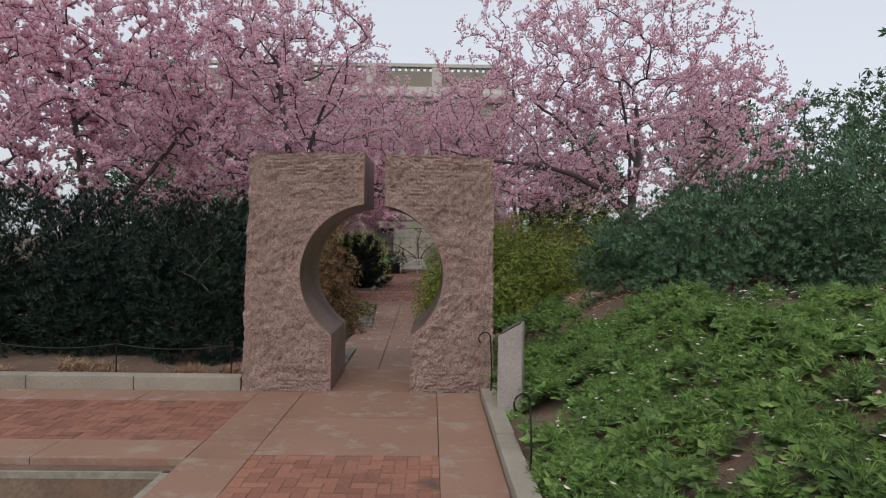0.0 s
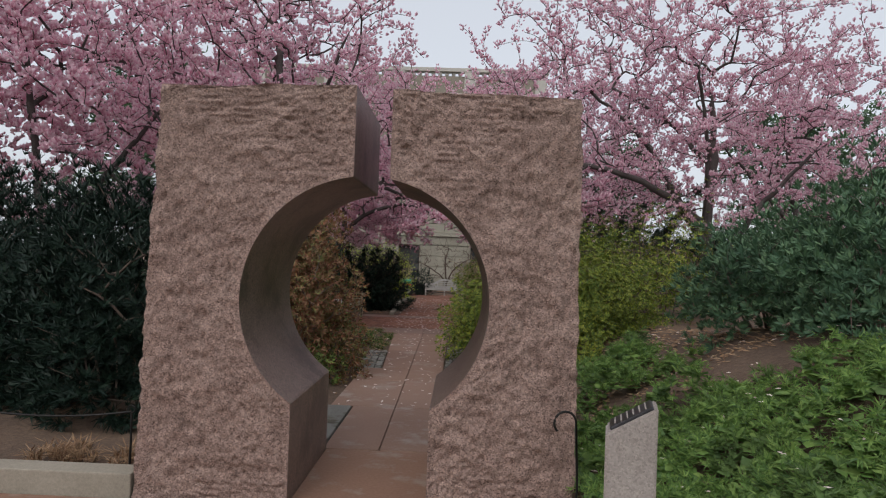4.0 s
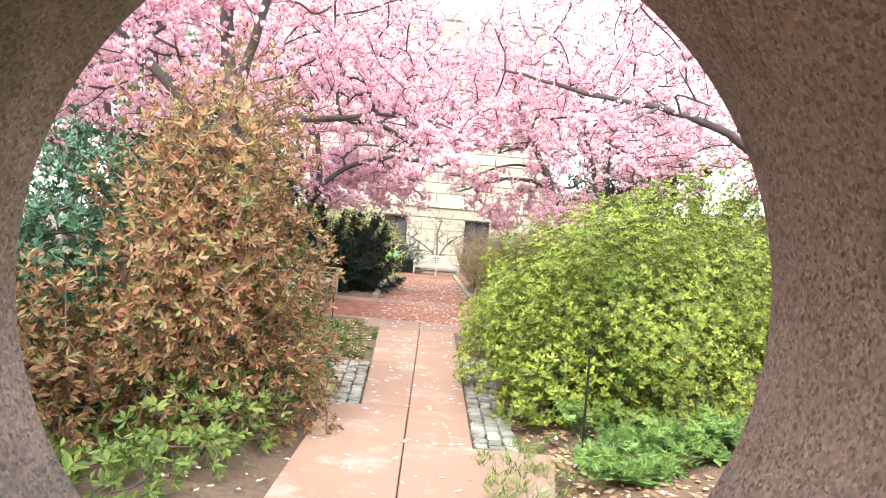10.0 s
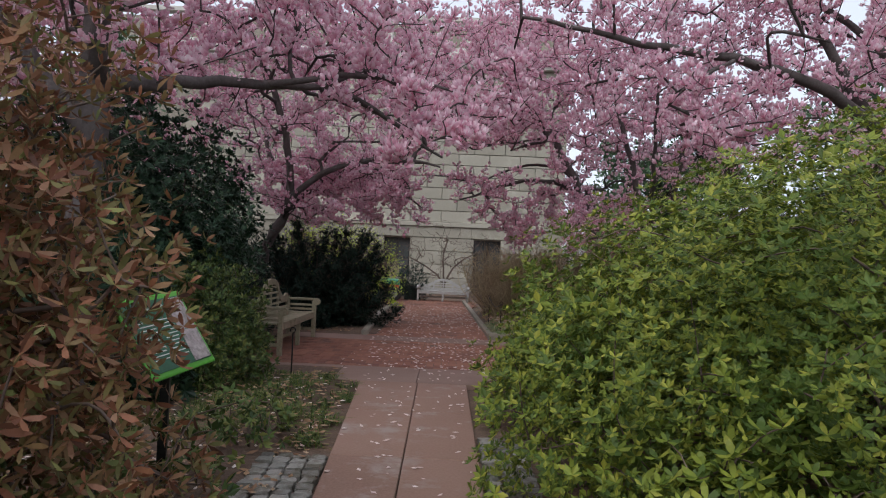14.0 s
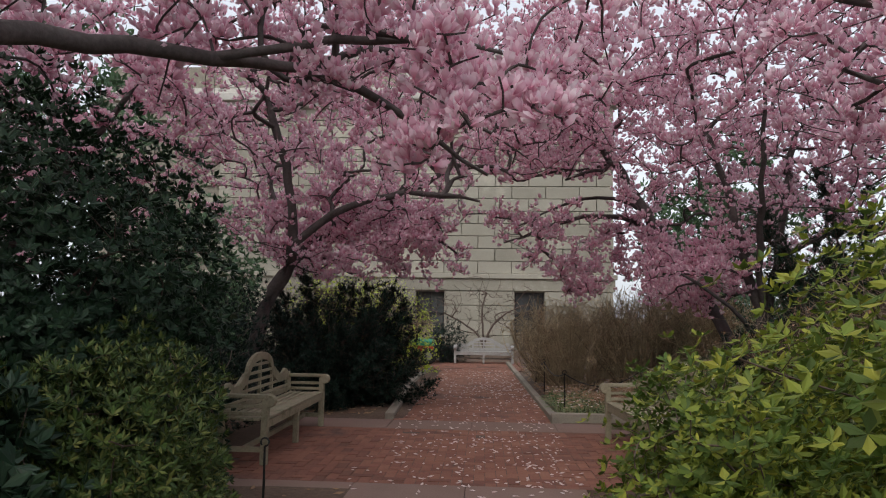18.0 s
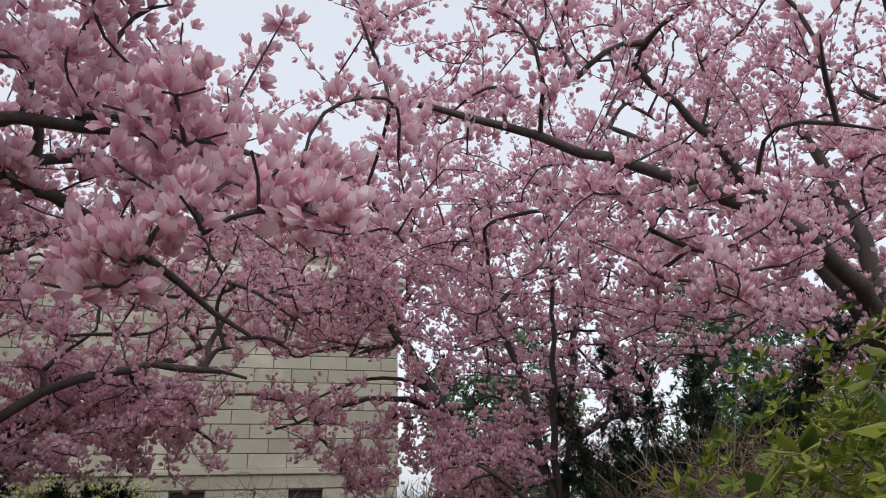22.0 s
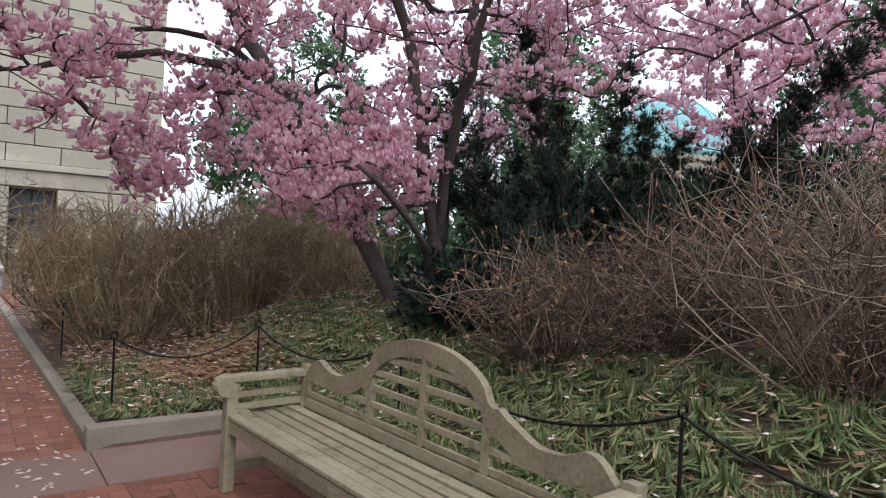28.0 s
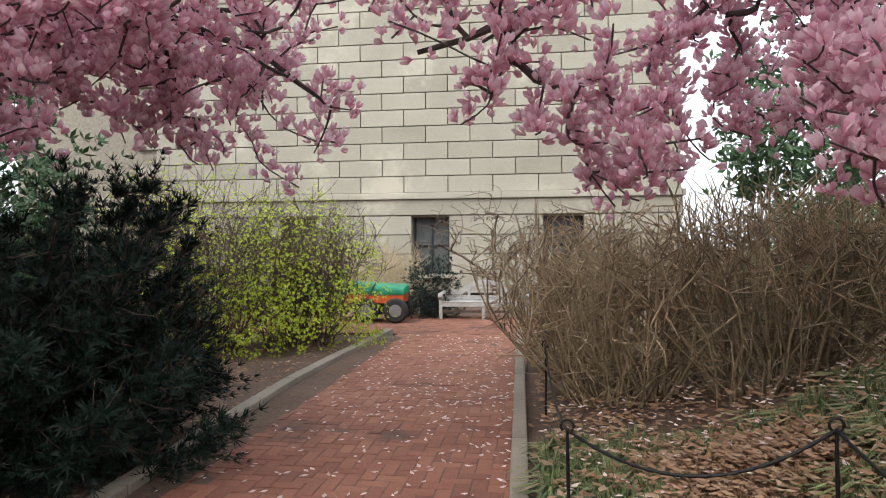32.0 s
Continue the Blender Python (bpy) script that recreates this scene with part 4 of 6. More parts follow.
# large magnolia on the east bank
magnolia("large old magnolia in pink blossom on garden bank",
         [([(7.4, 12.2, 0.6), (7.3, 12.2, 1.8), (7.2, 12.2, 2.7), (7.5, 12.5, 4.2), (7.6, 13.0, 6.2)], 0.17, 0.06, None),
          ([(7.2, 12.2, 2.7), (6.2, 11.5, 3.3), (5.1, 11.05, 3.74), (4.0, 10.85, 3.95), (3.06, 10.65, 3.95), (2.2, 10.6, 4.15), (1.4, 10.7, 4.3)], 0.11, 0.02, 1),
          ([(7.2, 12.2, 2.3), (6.3, 11.8, 3.4), (5.9, 12.1, 4.4), (5.2, 12.0, 5.2), (4.2, 11.8, 5.9)], 0.11, 0.03, 1),
          ([(7.2, 12.2, 2.7), (6.9, 11.3, 4.4), (6.3, 10.4, 6.2)], 0.045, 0.02, 1),
          ([(7.5, 12.5, 4.2), (6.6, 13.4, 5.6), (5.2, 14.0, 6.6)], 0.07, 0.03, 1),
          ([(7.4, 12.2, 1.6), (8.4, 12.0, 3.2), (9.8, 11.8, 4.8)], 0.1, 0.03, 1),
          ([(4.0, 10.85, 3.95), (3.4, 10.3, 3.6), (3.0, 10.2, 3.2)], 0.03, 0.012, 1)],
         np.concatenate([ellipsoid(70, (3.3, 10.5, 3.2), (1.2, 0.9, 0.8), 0.0, 0.9), ellipsoid(2200, (6.1, 12.2, 6.0), (5.6, 4.0, 4.0), 0.04, 0.8, lambda x, y: 2.6 if x < 5.5 or y < 13.4 else 3.8, over_walk)]), 5, size=0.062)
# magnolia at the path behind the gate
magnolia("magnolia in pink blossom arching over garden path",
         [([(-2.2, 7.9, -0.05), (-2.15, 7.85, 1.4), (-2.05, 7.85, 2.6), (-2.3, 8.0, 4.2), (-2.6, 8.2, 6.0)], 0.13, 0.05, None),
          ([(-2.05, 7.85, 2.6), (-1.75, 8.9, 2.9), (-1.3, 9.6, 3.1), (-0.85, 10.2, 3.2), (-0.5, 10.6, 3.6), (0.1, 11.2, 3.75)], 0.07, 0.02, 1),
          ([(-0.85, 10.2, 3.2), (-0.5, 10.5, 3.35), (-0.35, 10.7, 3.1), (0.05, 11.1, 2.95), (0.5, 11.4, 2.7)], 0.045, 0.014, 1),
          ([(-2.1, 7.85, 2.2), (-3.2, 8.0, 3.4), (-4.6, 8.0, 4.6)], 0.09, 0.03, 1),
          ([(-2.05, 7.85, 2.6), (-1.6, 7.2, 4.0), (-1.0, 6.6, 5.2)], 0.07, 0.025, 1),
          ([(-1.3, 9.6, 3.1), (-0.3, 9.7, 3.3), (0.6, 9.6, 3.1)], 0.03, 0.014, 1),
          ([(-0.3, 9.7, 3.3), (0.1, 9.3, 3.1), (0.35, 9.0, 2.65), (0.4, 8.85, 2.4)], 0.018, 0.009, 1)],
         np.concatenate([ellipsoid(1500, (-2.9, 8.6, 5.4), (3.2, 3.5, 3.2), 0.06, 0.8, lambda x, y: 2.7, over_walk),
                         ellipsoid(90, (-0.7, 10.3, 3.6), (1.7, 1.4, 0.9), 0.0, 0.9, None, over_walk),
                         ellipsoid(50, (0.4, 9.9, 3.3), (1.3, 1.1, 0.7), 0.0, 0.9, lambda x, y: 2.6),
                         ellipsoid(34, (0.3, 8.95, 2.55), (0.65, 0.45, 0.4), 0.0, 0.9, lambda x, y: 2.15)]), 5, size=0.062)
for bx, by, s, n in ((-7.2, 8.5, 1.3, 1150), (-12.5, 9.5, 1.35, 1000), (-6.5, 14.0, 1.2, 600), (11.5, 16.0, 1.05, 450)):
    z0 = float(ground_z(bx, by))
    magnolia("far magnolia covered in pink blossom",
             [([(bx, by, z0 - 0.1), (bx + 0.1, by, z0 + 1.5), (bx - 0.3, by + 0.2, z0 + 3.2), (bx - 0.5, by, z0 + 5.5)], 0.14, 0.04, None),
              ([(bx + 0.1, by, z0 + 1.5), (bx + 1.3, by - 0.3, z0 + 3.0), (bx + 2.5, by - 0.4, z0 + 4.4)], 0.09, 0.03, 1),
              ([(bx + 0.1, by, z0 + 1.6), (bx - 1.4, by - 0.4, z0 + 3.0), (bx - 2.6, by - 0.6, z0 + 4.2)], 0.09, 0.03, 1)],
             ellipsoid(n, (bx, by, z0 + 4.25 * s), (3.2 * s, 2.8 * s, 2.9 * s), 0.02, 0.8, lambda x, y: 1.3, over_walk), 7, 5, 0.082, 0.007)

# ---- shrubs ----


def shrub(name, label, category, at, r, tips, leaf, mat, count=6, spread=1.0, stems=160, stem_mat=None, lump=0.22, fold=0.15, base_r=0.25, upright=0.5, shell=0.3, group="", twig=0.004, tris=2):
    """A shrub: stems from the ground to its outline, whorls of leaves at the tips."""
    x0, y0 = at
    z0 = float(ground_z(x0, y0))
    own = thing(name, label, category, group)
    d = unit(rng.normal(size=(tips * 2, 3)))
    d = d[d[:, 2] > -0.8][:tips]
    foot = rng.uniform(0, 1, len(d)) < (0.27 if name == "azalea" else 0.22)
    d[foot, 2] = rng.uniform(-0.8, 0.0, foot.sum())
    d[foot] = unit(d[foot] * [1.4, 1.4, 1.0])
    k = rng.uniform(0, 1, len(d)) ** shell
    ph = rng.uniform(0, 50)
    bump = np.array([1 + lump * 1.6 * noise.noise(Vector(q) * 2.3 + Vector((ph, 0, 0))) + lump * noise.noise(Vector(q) * 5.0 + Vector((0, ph, 0))) for q in d])
    c = np.array([x0, y0, z0 + r[2] * 0.42])
    e = d.copy()
    flat = np.linalg.norm(e[:, :2], axis=1, keepdims=True) + 1e-6
    under = e[:, 2] < 0
    e[under, :2] = e[under, :2] / flat[under] * (0.86 + 0.14 * flat[under])
    rad = np.where(under[:, None], [[r[0], r[1], r[2] * 0.66]], [[r[0], r[1], r[2] * 0.58]])
    p = c + e * rad * (k * bump)[:, None]
    p[:, 2] = np.maximum(p[:, 2], ground_z(p[:, 0], p[:, 1]) + 0.03 + rng.uniform(0, 0.1, len(p)))
    if name == "azalea":
        off = p[:, 0] > 0.8 + 0.2 * (p[:, 2] > 0.9) + 0.24 * smooth(7.8, 9.4, p[:, 1])
        off &= p[:, 2] < 1.4 + 0.46 * np.maximum(p[:, 0] - 0.8, 0) + rng.normal(0, 0.06, len(p))
        p, d = p[off], d[off]
    way = unit(d * 0.7 + np.array([0, 0, upright]) + rng.normal(0, 0.3, d.shape))
    v, f, u = rosettes(p, way, count, leaf[0], leaf[1], spread, 0.3, fold, tris)
    link("foliage", mesh_from("foliage", v, f, u, False, [mat]), own)
    if stems:
        pick = p[rng.choice(len(p), min(stems, len(p)), replace=False)]
        seeds, par = [], []
        for i in range(7):
            a = i * 0.9 + ph
            s = np.array([x0 + base_r * r[0] * math.cos(a), y0 + base_r * r[1] * math.sin(a), z0 - 0.05])
            seeds += [s, s + [0.2 * r[0] * math.cos(a), 0.2 * r[1] * math.sin(a), 0.25 * r[2]]]
            par += [-1, len(seeds) - 2]
        paths, *_ = branch_out(np.array(seeds), np.array(par), np.full(len(seeds), 0.012), pick, 0.3, twig, 0.03)
        v, f = tubes(paths, 4)
        link("stemwork", mesh_from("stemwork", v, f, None, True, [stem_mat or TWIG]), own)
    return own


def bare_shrub(label, at, r, stems, mat=None, group="bare shrubs", leaves=60, thick=1.0, foot=0.45):
    """A thicket of upright bare stems, forked towards their tops."""
    x0, y0 = at
    z0 = float(ground_z(x0, y0))
    own = thing("bare_shrub", label, "shrub", group)
    paths = []
    tips = []
    for i in range(stems):
        a, q = rng.uniform(0, 6.28), math.sqrt(rng.uniform(0, 1))
        b = np.array([x0 + foot * r[0] * q * math.cos(a), y0 + foot * r[1] * q * math.sin(a), z0 - 0.03])
        h = r[2] * rng.uniform(0.65, 1.08) * (1 - 0.25 * q * q)
        t = np.array([x0 + r[0] * q * math.cos(a) * 1.05, y0 + r[1] * q * math.sin(a) * 1.05, z0 + h]) + rng.normal(0, 0.06, 3)
        bow = rng.normal(0, 0.26, 3) * [1, 1, 0.2]
        s = np.linspace(0, 1, 7)[:, None]
        line = b + (t - b) * s + bow * np.sin(math.pi * s) + rng.normal(0, 0.026, (7, 3)) * [1, 1, 0.3]
        line[:, 2] += 0.1 * r[2] * np.sin(math.pi * s[:, 0])
        r0 = rng.uniform(0.005, 0.0115) * thick
        paths.append((line, np.linspace(r0, 0.0032 * thick, 7)))
        tips.append(line[-1])
        for k in range(9):
            j = rng.integers(1, 6)
            e = line[j] + unit(line[-1] - line[0] + rng.normal(0, 1.0, 3) * r[2]) * rng.uniform(0.12, 0.5)
            m = (line[j] + e) / 2 + rng.normal(0, 0.02, 3)
            paths.append((np.array([line[j], m, e]), np.array([0.005, 0.004, 0.0026]) * thick))
            tips.append(e)
    v, f = tubes(paths, 3)
    link("stemwork", mesh_from("stemwork", v, f, None, True, [mat or PALE_TWIG]), own)
    if leaves:
        tips = np.array(tips)
        p = tips[rng.choice(len(tips), min(leaves, len(tips)), replace=False)]
        v, f, u = rosettes(p, rng.normal(size=p.shape) + [0, 0, -0.5], 2, 0.045, 0.02, 0.6, 0.5, 0.3)
        link("dry_foliage", mesh_from("dry_foliage", v, f, u, False, [DRY_LEAF]), own)
    return own


# azaleas along the path
AZ = "azalea shrub with fresh yellow-green leaves beside path"
for at, r, n in (((2.65, 6.8), (1.8, 1.75, 2.3), 21000), ((4.3, 9.3), (1.1, 1.0, 1.95), 1300), ((4.9, 7.8), (1.2, 1.5, 2.3), 1500), ((3.0, 8.8), (0.95, 0.8, 1.9), 1800), ((2.2, 9.45), (0.86, 0.85, 1.24), 3900), ((1.62, 8.95), (0.62, 0.75, 1.22), 1500), ((1.85, 5.5), (0.75, 0.5, 0.72), 1500)):
    shrub("azalea", AZ, "azalea", at, r, n, (0.04, 0.019) if n > 9000 else (0.058, 0.025), AZALEA, 6, 1.2, 420, None, 0.3, 0.16, upright=0.85, shell=0.4 if n > 9000 else 0.5, group="azaleas", twig=0.003, tris=2 if n > 9000 else 5)
# leucothoe, brown and green
shrub("leucothoe", "tall leucothoe shrub with bronze-brown and green leaves", "shrub", (-1.12, 4.95), (0.8, 1.15, 2.75), 6800, (0.062, 0.02), BROWN_LEAF, 5, 1.0, 900, None, 0.3, 0.2, shell=0.5, upright=0.25, tris=5)
shrub("leucothoe", "low leucothoe with green and bronze leaves", "shrub", (-1.95, 3.85), (0.65, 0.6, 1.1), 1000, (0.065, 0.022), BROWN_LEAF, 6, 0.95, 120, None, 0.2)
shrub("evergreen_shrub", "tall dark green broad-leaved shrub behind the hedge", "shrub", (-5.2, 6.6), (1.5, 1.6, 2.8), 2200, (0.09, 0.034), HOLLY, 6, 0.95, 100, None, 0.18)
for at, r, n in (((-0.95, 4.1), (0.55, 0.65, 0.5), 260), ((-1.2, 3.0), (0.6, 0.5, 0.4), 160), ((-0.85, 6.2), (0.42, 0.75, 0.6), 300), ((-0.72, 7.7), (0.3, 0.5, 0.4), 160), ((-0.85, 5.0), (0.45, 0.5, 0.6), 220)):
    shrub("low_shrub", "low broad-leaved green plant at path edge", "plant", at, r, n if at[1] < 4.5 else n // 2, (0.065, 0.028), GREEN_LEAF if at[1] < 4.5 else PIERIS, 6, 1.1, 40, None, 0.2, group="low path plants")
# dark evergreen shrubs before the bench
shrub("holly", "tall dark evergreen holly with small glossy leaves", "holly", (-3.2, 10.7), (1.42, 1.85, 3.15), 8500, (0.075, 0.034), HOLLY, 7, 1.0, 160, None, 0.2)
shrub("pieris", "rounded olive-green evergreen shrub beside teak bench", "shrub", (-1.95, 9.75), (0.75, 0.85, 1.25), 3200, (0.06, 0.018), PIERIS, 7, 0.9, 90, None, 0.18)
shrub("pieris", "rounded dark evergreen shrub beside teak bench", "shrub", (-2.6, 8.6), (0.95, 0.9, 1.35), 1500, (0.11, 0.045), HOLLY, 7, 0.9, 80, None, 0.18)
# yews
def yew(label, at, r, n, mat=YEW, size=0.085, group="yews"):
    return shrub("yew", label, "yew", at, r, n, (size, size * 0.16), mat, 10, 0.75, 120, None, 0.25, 0.05, upright=0.6, shell=0.22, group=group, tris=1)


yew("dark green yew shrub behind bench", (-3.3, 13.6), (1.1, 1.6, 1.8), 2600)
yew("dark green yew shrub behind bench", (-3.6, 16.4), (1.2, 1.6, 2.0), 1500)
for i in range(6):
    yew("dark yew in clipped hedge beside gate", (-3.9 - 1.55 * i, 3.0 + 0.2 * math.sin(i * 2.1)), (1.25, 1.25, 2.45 + 0.12 * math.sin(i * 1.7)), 4300 if i < 5 else 1800, YEW, 0.115, "hedge yews")
yew("dark yew in clipped hedge beside gate", (-2.3, 2.15), (0.9, 0.75, 2.4), 2400, YEW, 0.12, "hedge yews")
# bank planting east of the gate
for at, r, n in (((5.6, 1.9), (1.6, 1.4, 1.75), 4200), ((7.9, 0.7), (1.9, 1.8, 2.35), 5000), ((6.6, 3.6), (1.5, 1.4, 1.6), 2600), ((9.6, 3.4), (2.2, 2.0, 2.6), 3000), ((10.4, -1.6), (2.1, 2.1, 2.7), 3200), ((4.6, 3.0), (0.9, 0.9, 1.1), 1700)):
    shrub("yew", "broad spreading blue-green yew on planted bank", "yew", at, r, n, (0.085, 0.02), BLUE_YEW, 9, 0.7, 140, None, 0.36, 0.05, upright=0.75, shell=0.2, group="bank yews", tris=2)
shrub("laurel", "blue-green broad-leaved laurel beside stone gate", "shrub", (-2.3, 5.1), (0.8, 0.85, 2.25), 3200, (0.062, 0.021), LAUREL, 7, 0.9, 160, None, 0.22)
# east bed evergreen
yew("dark yew with long upswept branches", (7.9, 13.6), (1.5, 1.2, 1.7), 2600, YEW, 0.12, "bed yews")
yew("low dark yew under magnolia", (4.4, 14.5), (0.7, 0.6, 0.7), 1200, YEW, 0.1, "bed yews")


def spray_yew(base, tips, label="dark yew with long upswept feathery branches", subs=22, reach=0.72, needle=SPRAY_YEW):
    """A yew of long upswept limbs, feathered with needles."""
    own = thing("yew", label, "yew", "bed yews")
    paths, at, way = [], [], []
    for t in tips:
        b, t = np.array(base), np.array(t)
        s = np.linspace(0, 1, 12)[:, None]
        line = b + (t - b) * s + np.array([0, 0, -0.18]) * np.sin(math.pi * s) + rng.normal(0, 0.02, (12, 3))
        paths.append((line, np.linspace(0.035, 0.006, 12)))
        for i in range(2, 12):
            for k in range(subs):
                d = unit(t - b + rng.normal(0, 0.55, 3) * np.linalg.norm(t - b))
                e = line[i] + d * rng.uniform(0.1, reach) * (1.15 - i / 16) + rng.normal(0, 0.03, 3)
                paths.append((np.array([line[i], (line[i] + e) / 2 - [0, 0, 0.02], e]), np.array([0.006, 0.004, 0.002])))
                for q in np.linspace(0.25, 1.0, 4):
                    at.append(line[i] + (e - line[i]) * q + rng.normal(0, 0.015, 3))
                    way.append(d + [0, 0, 0.15])
    v, f = tubes(paths, 4)
    link("limbwork", mesh_from("limbwork", v, f, None, True, [TWIG]), own)
    v, f, u = rosettes(np.array(at), np.array(way), 11, 0.075, 0.012, 0.85, 0.35, 0.05, 1)
    link("foliage", mesh_from("foliage", v, f, u, False, [needle]), own)


spray_yew((5.4, 14.3, 0.75), [(6.3, 14.5, 3.3), (5.8, 15.0, 3.1), (4.9, 15.9, 2.8), (7.0, 12.4, 3.55), (6.7, 12.7, 3.1), (6.3, 13.3, 2.5), (5.1, 14.7, 3.4), (4.4, 14.9, 2.75), (5.2, 14.9, 2.2), (4.6, 15.0, 1.9), (6.0, 14.0, 2.6), (5.6, 13.5, 1.8), (4.7, 14.2, 1.5), (6.9, 14.3, 2.6)])
near_tips = []
for k in range(46):
    a, s = k * 2.39996, 0.06 + 0.9 * ((k + 0.5) / 46)
    near_tips.append((-1.85 + 1.35 * math.cos(a) * math.sqrt(1 - s * s * 0.75) * rng.uniform(0.85, 1.1), 16.3 + 1.25 * math.sin(a) * math.sqrt(1 - s * s * 0.75), 0.15 + 1.85 * s * rng.uniform(0.9, 1.12)))
spray_yew((-1.95, 16.3, 0.02), near_tips, "dark green feathery yew shrub at brick walk", 11, 0.62, YEW)
yew("dark yew filling behind magnolia", (6.0, 14.7), (1.2, 0.9, 1.5), 2600, YEW, 0.11, "bed yews")
for at, r in (((8.5, 21.5), (2.2, 1.6, 2.6)), ((12.0, 20.5), (2.4, 1.8, 3.0)), ((6.8, 24.0), (1.8, 1.5, 2.2)), ((15.5, 17.0), (2.4, 2.0, 3.0)), ((-7.5, 22.0), (2.2, 1.8, 2.6)), ((-6.4, 20.4), (1.9, 1.6, 4.2)), ((14.0, 24.0), (3.0, 2.0, 3.5)), ((9.5, 16.8), (1.5, 1.2, 1.6))):
    shrub("evergreen_shrub", "broad green shrub closing the garden behind trees", "shrub", at, r, 1500, (0.16, 0.06), FAR_GREEN, 6, 1.0, 30, None, 0.25, group="boundary shrubs")
# forsythia
for at, r, n in (((-1.95, 21.8), (1.15, 1.35, 2.25), 5200), ((-3.0, 20.9), (1.25, 1.45, 2.4), 4200)):
    bare_shrub("forsythia stems arching beside walk", at, (r[0], r[1], r[2]), 170, TWIG, "forsythias", 0)
    shrub("forsythia", "forsythia shrub with yellow-green spring growth", "forsythia", at, r, n, (0.03, 0.015), FORSYTHIA, 6, 1.1, 0, None, 0.25, group="forsythias")
# bare twiggy shrubs
for at, r, n in (((2.25, 18.5), (1.0, 0.95, 1.8), 130), ((3.4, 18.0), (1.05, 0.95, 1.8), 130), ((1.95, 20.3), (0.85, 0.95, 1.75), 90), ((3.3, 19.7), (1.1, 1.0, 1.95), 90), ((4.5, 18.8), (1.0, 1.0, 1.85), 90), ((4.4, 17.4), (0.7, 0.7, 1.4), 70)):
    bare_shrub("dense thicket of leafless light brown stems", at, r, n, None, "bare shrubs", 90, 1.3)
for at, r, n in (((4.0, 13.2), (0.7, 0.7, 0.8), 80), ((4.6, 12.8), (0.85, 0.8, 1.0), 100), ((4.45, 11.4), (1.1, 1.0, 1.4), 150), ((5.6, 11.2), (1.2, 1.2, 1.6), 120), ((5.7, 12.9), (0.9, 0.9, 0.95), 90)):
    bare_shrub("fan-shaped shrub of leafless brown stems", at, r, n, BROWN_STEM, "bare shrubs", 260, 0.75, 0.14)

# ---- ground plants ----


def tufts(name, label, category, spots, blades_each, length, width, mat, spread=0.8, sag=0.35):
    n = len(spots)
    base = np.repeat(spots, blades_each, 0) + rng.normal(0, 0.02, (n * blades_each, 3)) * [1, 1, 0]
    th = rng.uniform(0, 6.28, len(base))
    sp = np.abs(rng.normal(0, spread * 0.5, len(base))) + 0.15
    way = np.stack([np.cos(th) * np.sin(sp), np.sin(th) * np.sin(sp), np.cos(sp)], -1)
    side = np.stack([-np.sin(th), np.cos(th), np.zeros(len(th))], -1)
    L = length * rng.uniform(0.6, 1.2, len(base))
    # two joined pieces so that blades arch over
    tip_way = unit(way + np.array([0, 0, -1.0]) * (0.5 + sag))
    v1, f1, u1 = blades(base, way, side, L * 0.6, width, 0.12)
    v2, f2, u2 = blades(base + way * (L * 0.42)[:, None], tip_way + way * 0.6, side, L * 0.6, width * 0.95, 0.12)
    v, f, u = joined((v1, f1, u1), (v2, f2, u2))
    ob = link(name, mesh_from(name, v, f, u, False, [mat]))
    return tagged(ob, label, category, kind="stuff")


def spots_in(n, x0, y0, x1, y1, keep=None):
    p = np.stack([rng.uniform(x0, x1, n), rng.uniform(y0, y1, n)], -1)
    if keep is not None:
        p = p[[bool(keep(x, y)) for x, y in p]]
    return np.column_stack([p, ground_z(p[:, 0], p[:, 1])])


def clumps_in(gap, x0, y0, x1, y1, keep=None):
    """Spots about a hand's width apart, each nudged off its row."""
    xs, ys = np.meshgrid(np.arange(x0, x1, gap), np.arange(y0, y1, gap))
    p = np.stack([xs.ravel(), ys.ravel()], -1) + rng.uniform(-0.42, 0.42, (xs.size, 2)) * gap
    p = p[[bool(rng.uniform() < 0.88 and (keep is None or keep(x, y))) for x, y in p]]
    return np.column_stack([p, ground_z(p[:, 0], p[:, 1])])


in_bed = lambda x, y: math.hypot(x - 2.65, y - 16.25) > 0.5 + 0.15 * math.sin(x * 9 + y * 5) and x > 1.58
clump_spots = np.concatenate([clumps_in(0.145, 1.66, 15.05, 4.4, 17.0, in_bed), clumps_in(0.155, 2.75, 10.5, 5.1, 15.0)])
half = len(clump_spots) // 2
order = rng.permutation(len(clump_spots))
tufts("liriope", "arching strap-leaved groundcover in planted bed", "groundcover", clump_spots[order[:half]], 40, 0.3, 0.02, STRAP, 1.1, 0.8)
tufts("liriope", "arching strap-leaved groundcover in planted bed", "groundcover", clump_spots[order[half:]], 34, 0.24, 0.018, STRAP, 1.2, 0.9)
tufts("edge_grass", "dark tufted groundcover along path edge", "groundcover", spots_in(200, -1.5, 7.7, -0.25, 10.3, lambda x, y: x < left_edge(y) - 0.02), 16, 0.15, 0.01, PIERIS, 1.2, 0.6)
tufts("edge_grass", "dark tufted groundcover along path edge", "groundcover", spots_in(60, 0.95, 3.0, 1.5, 4.8), 16, 0.14, 0.01, GREEN_LEAF)


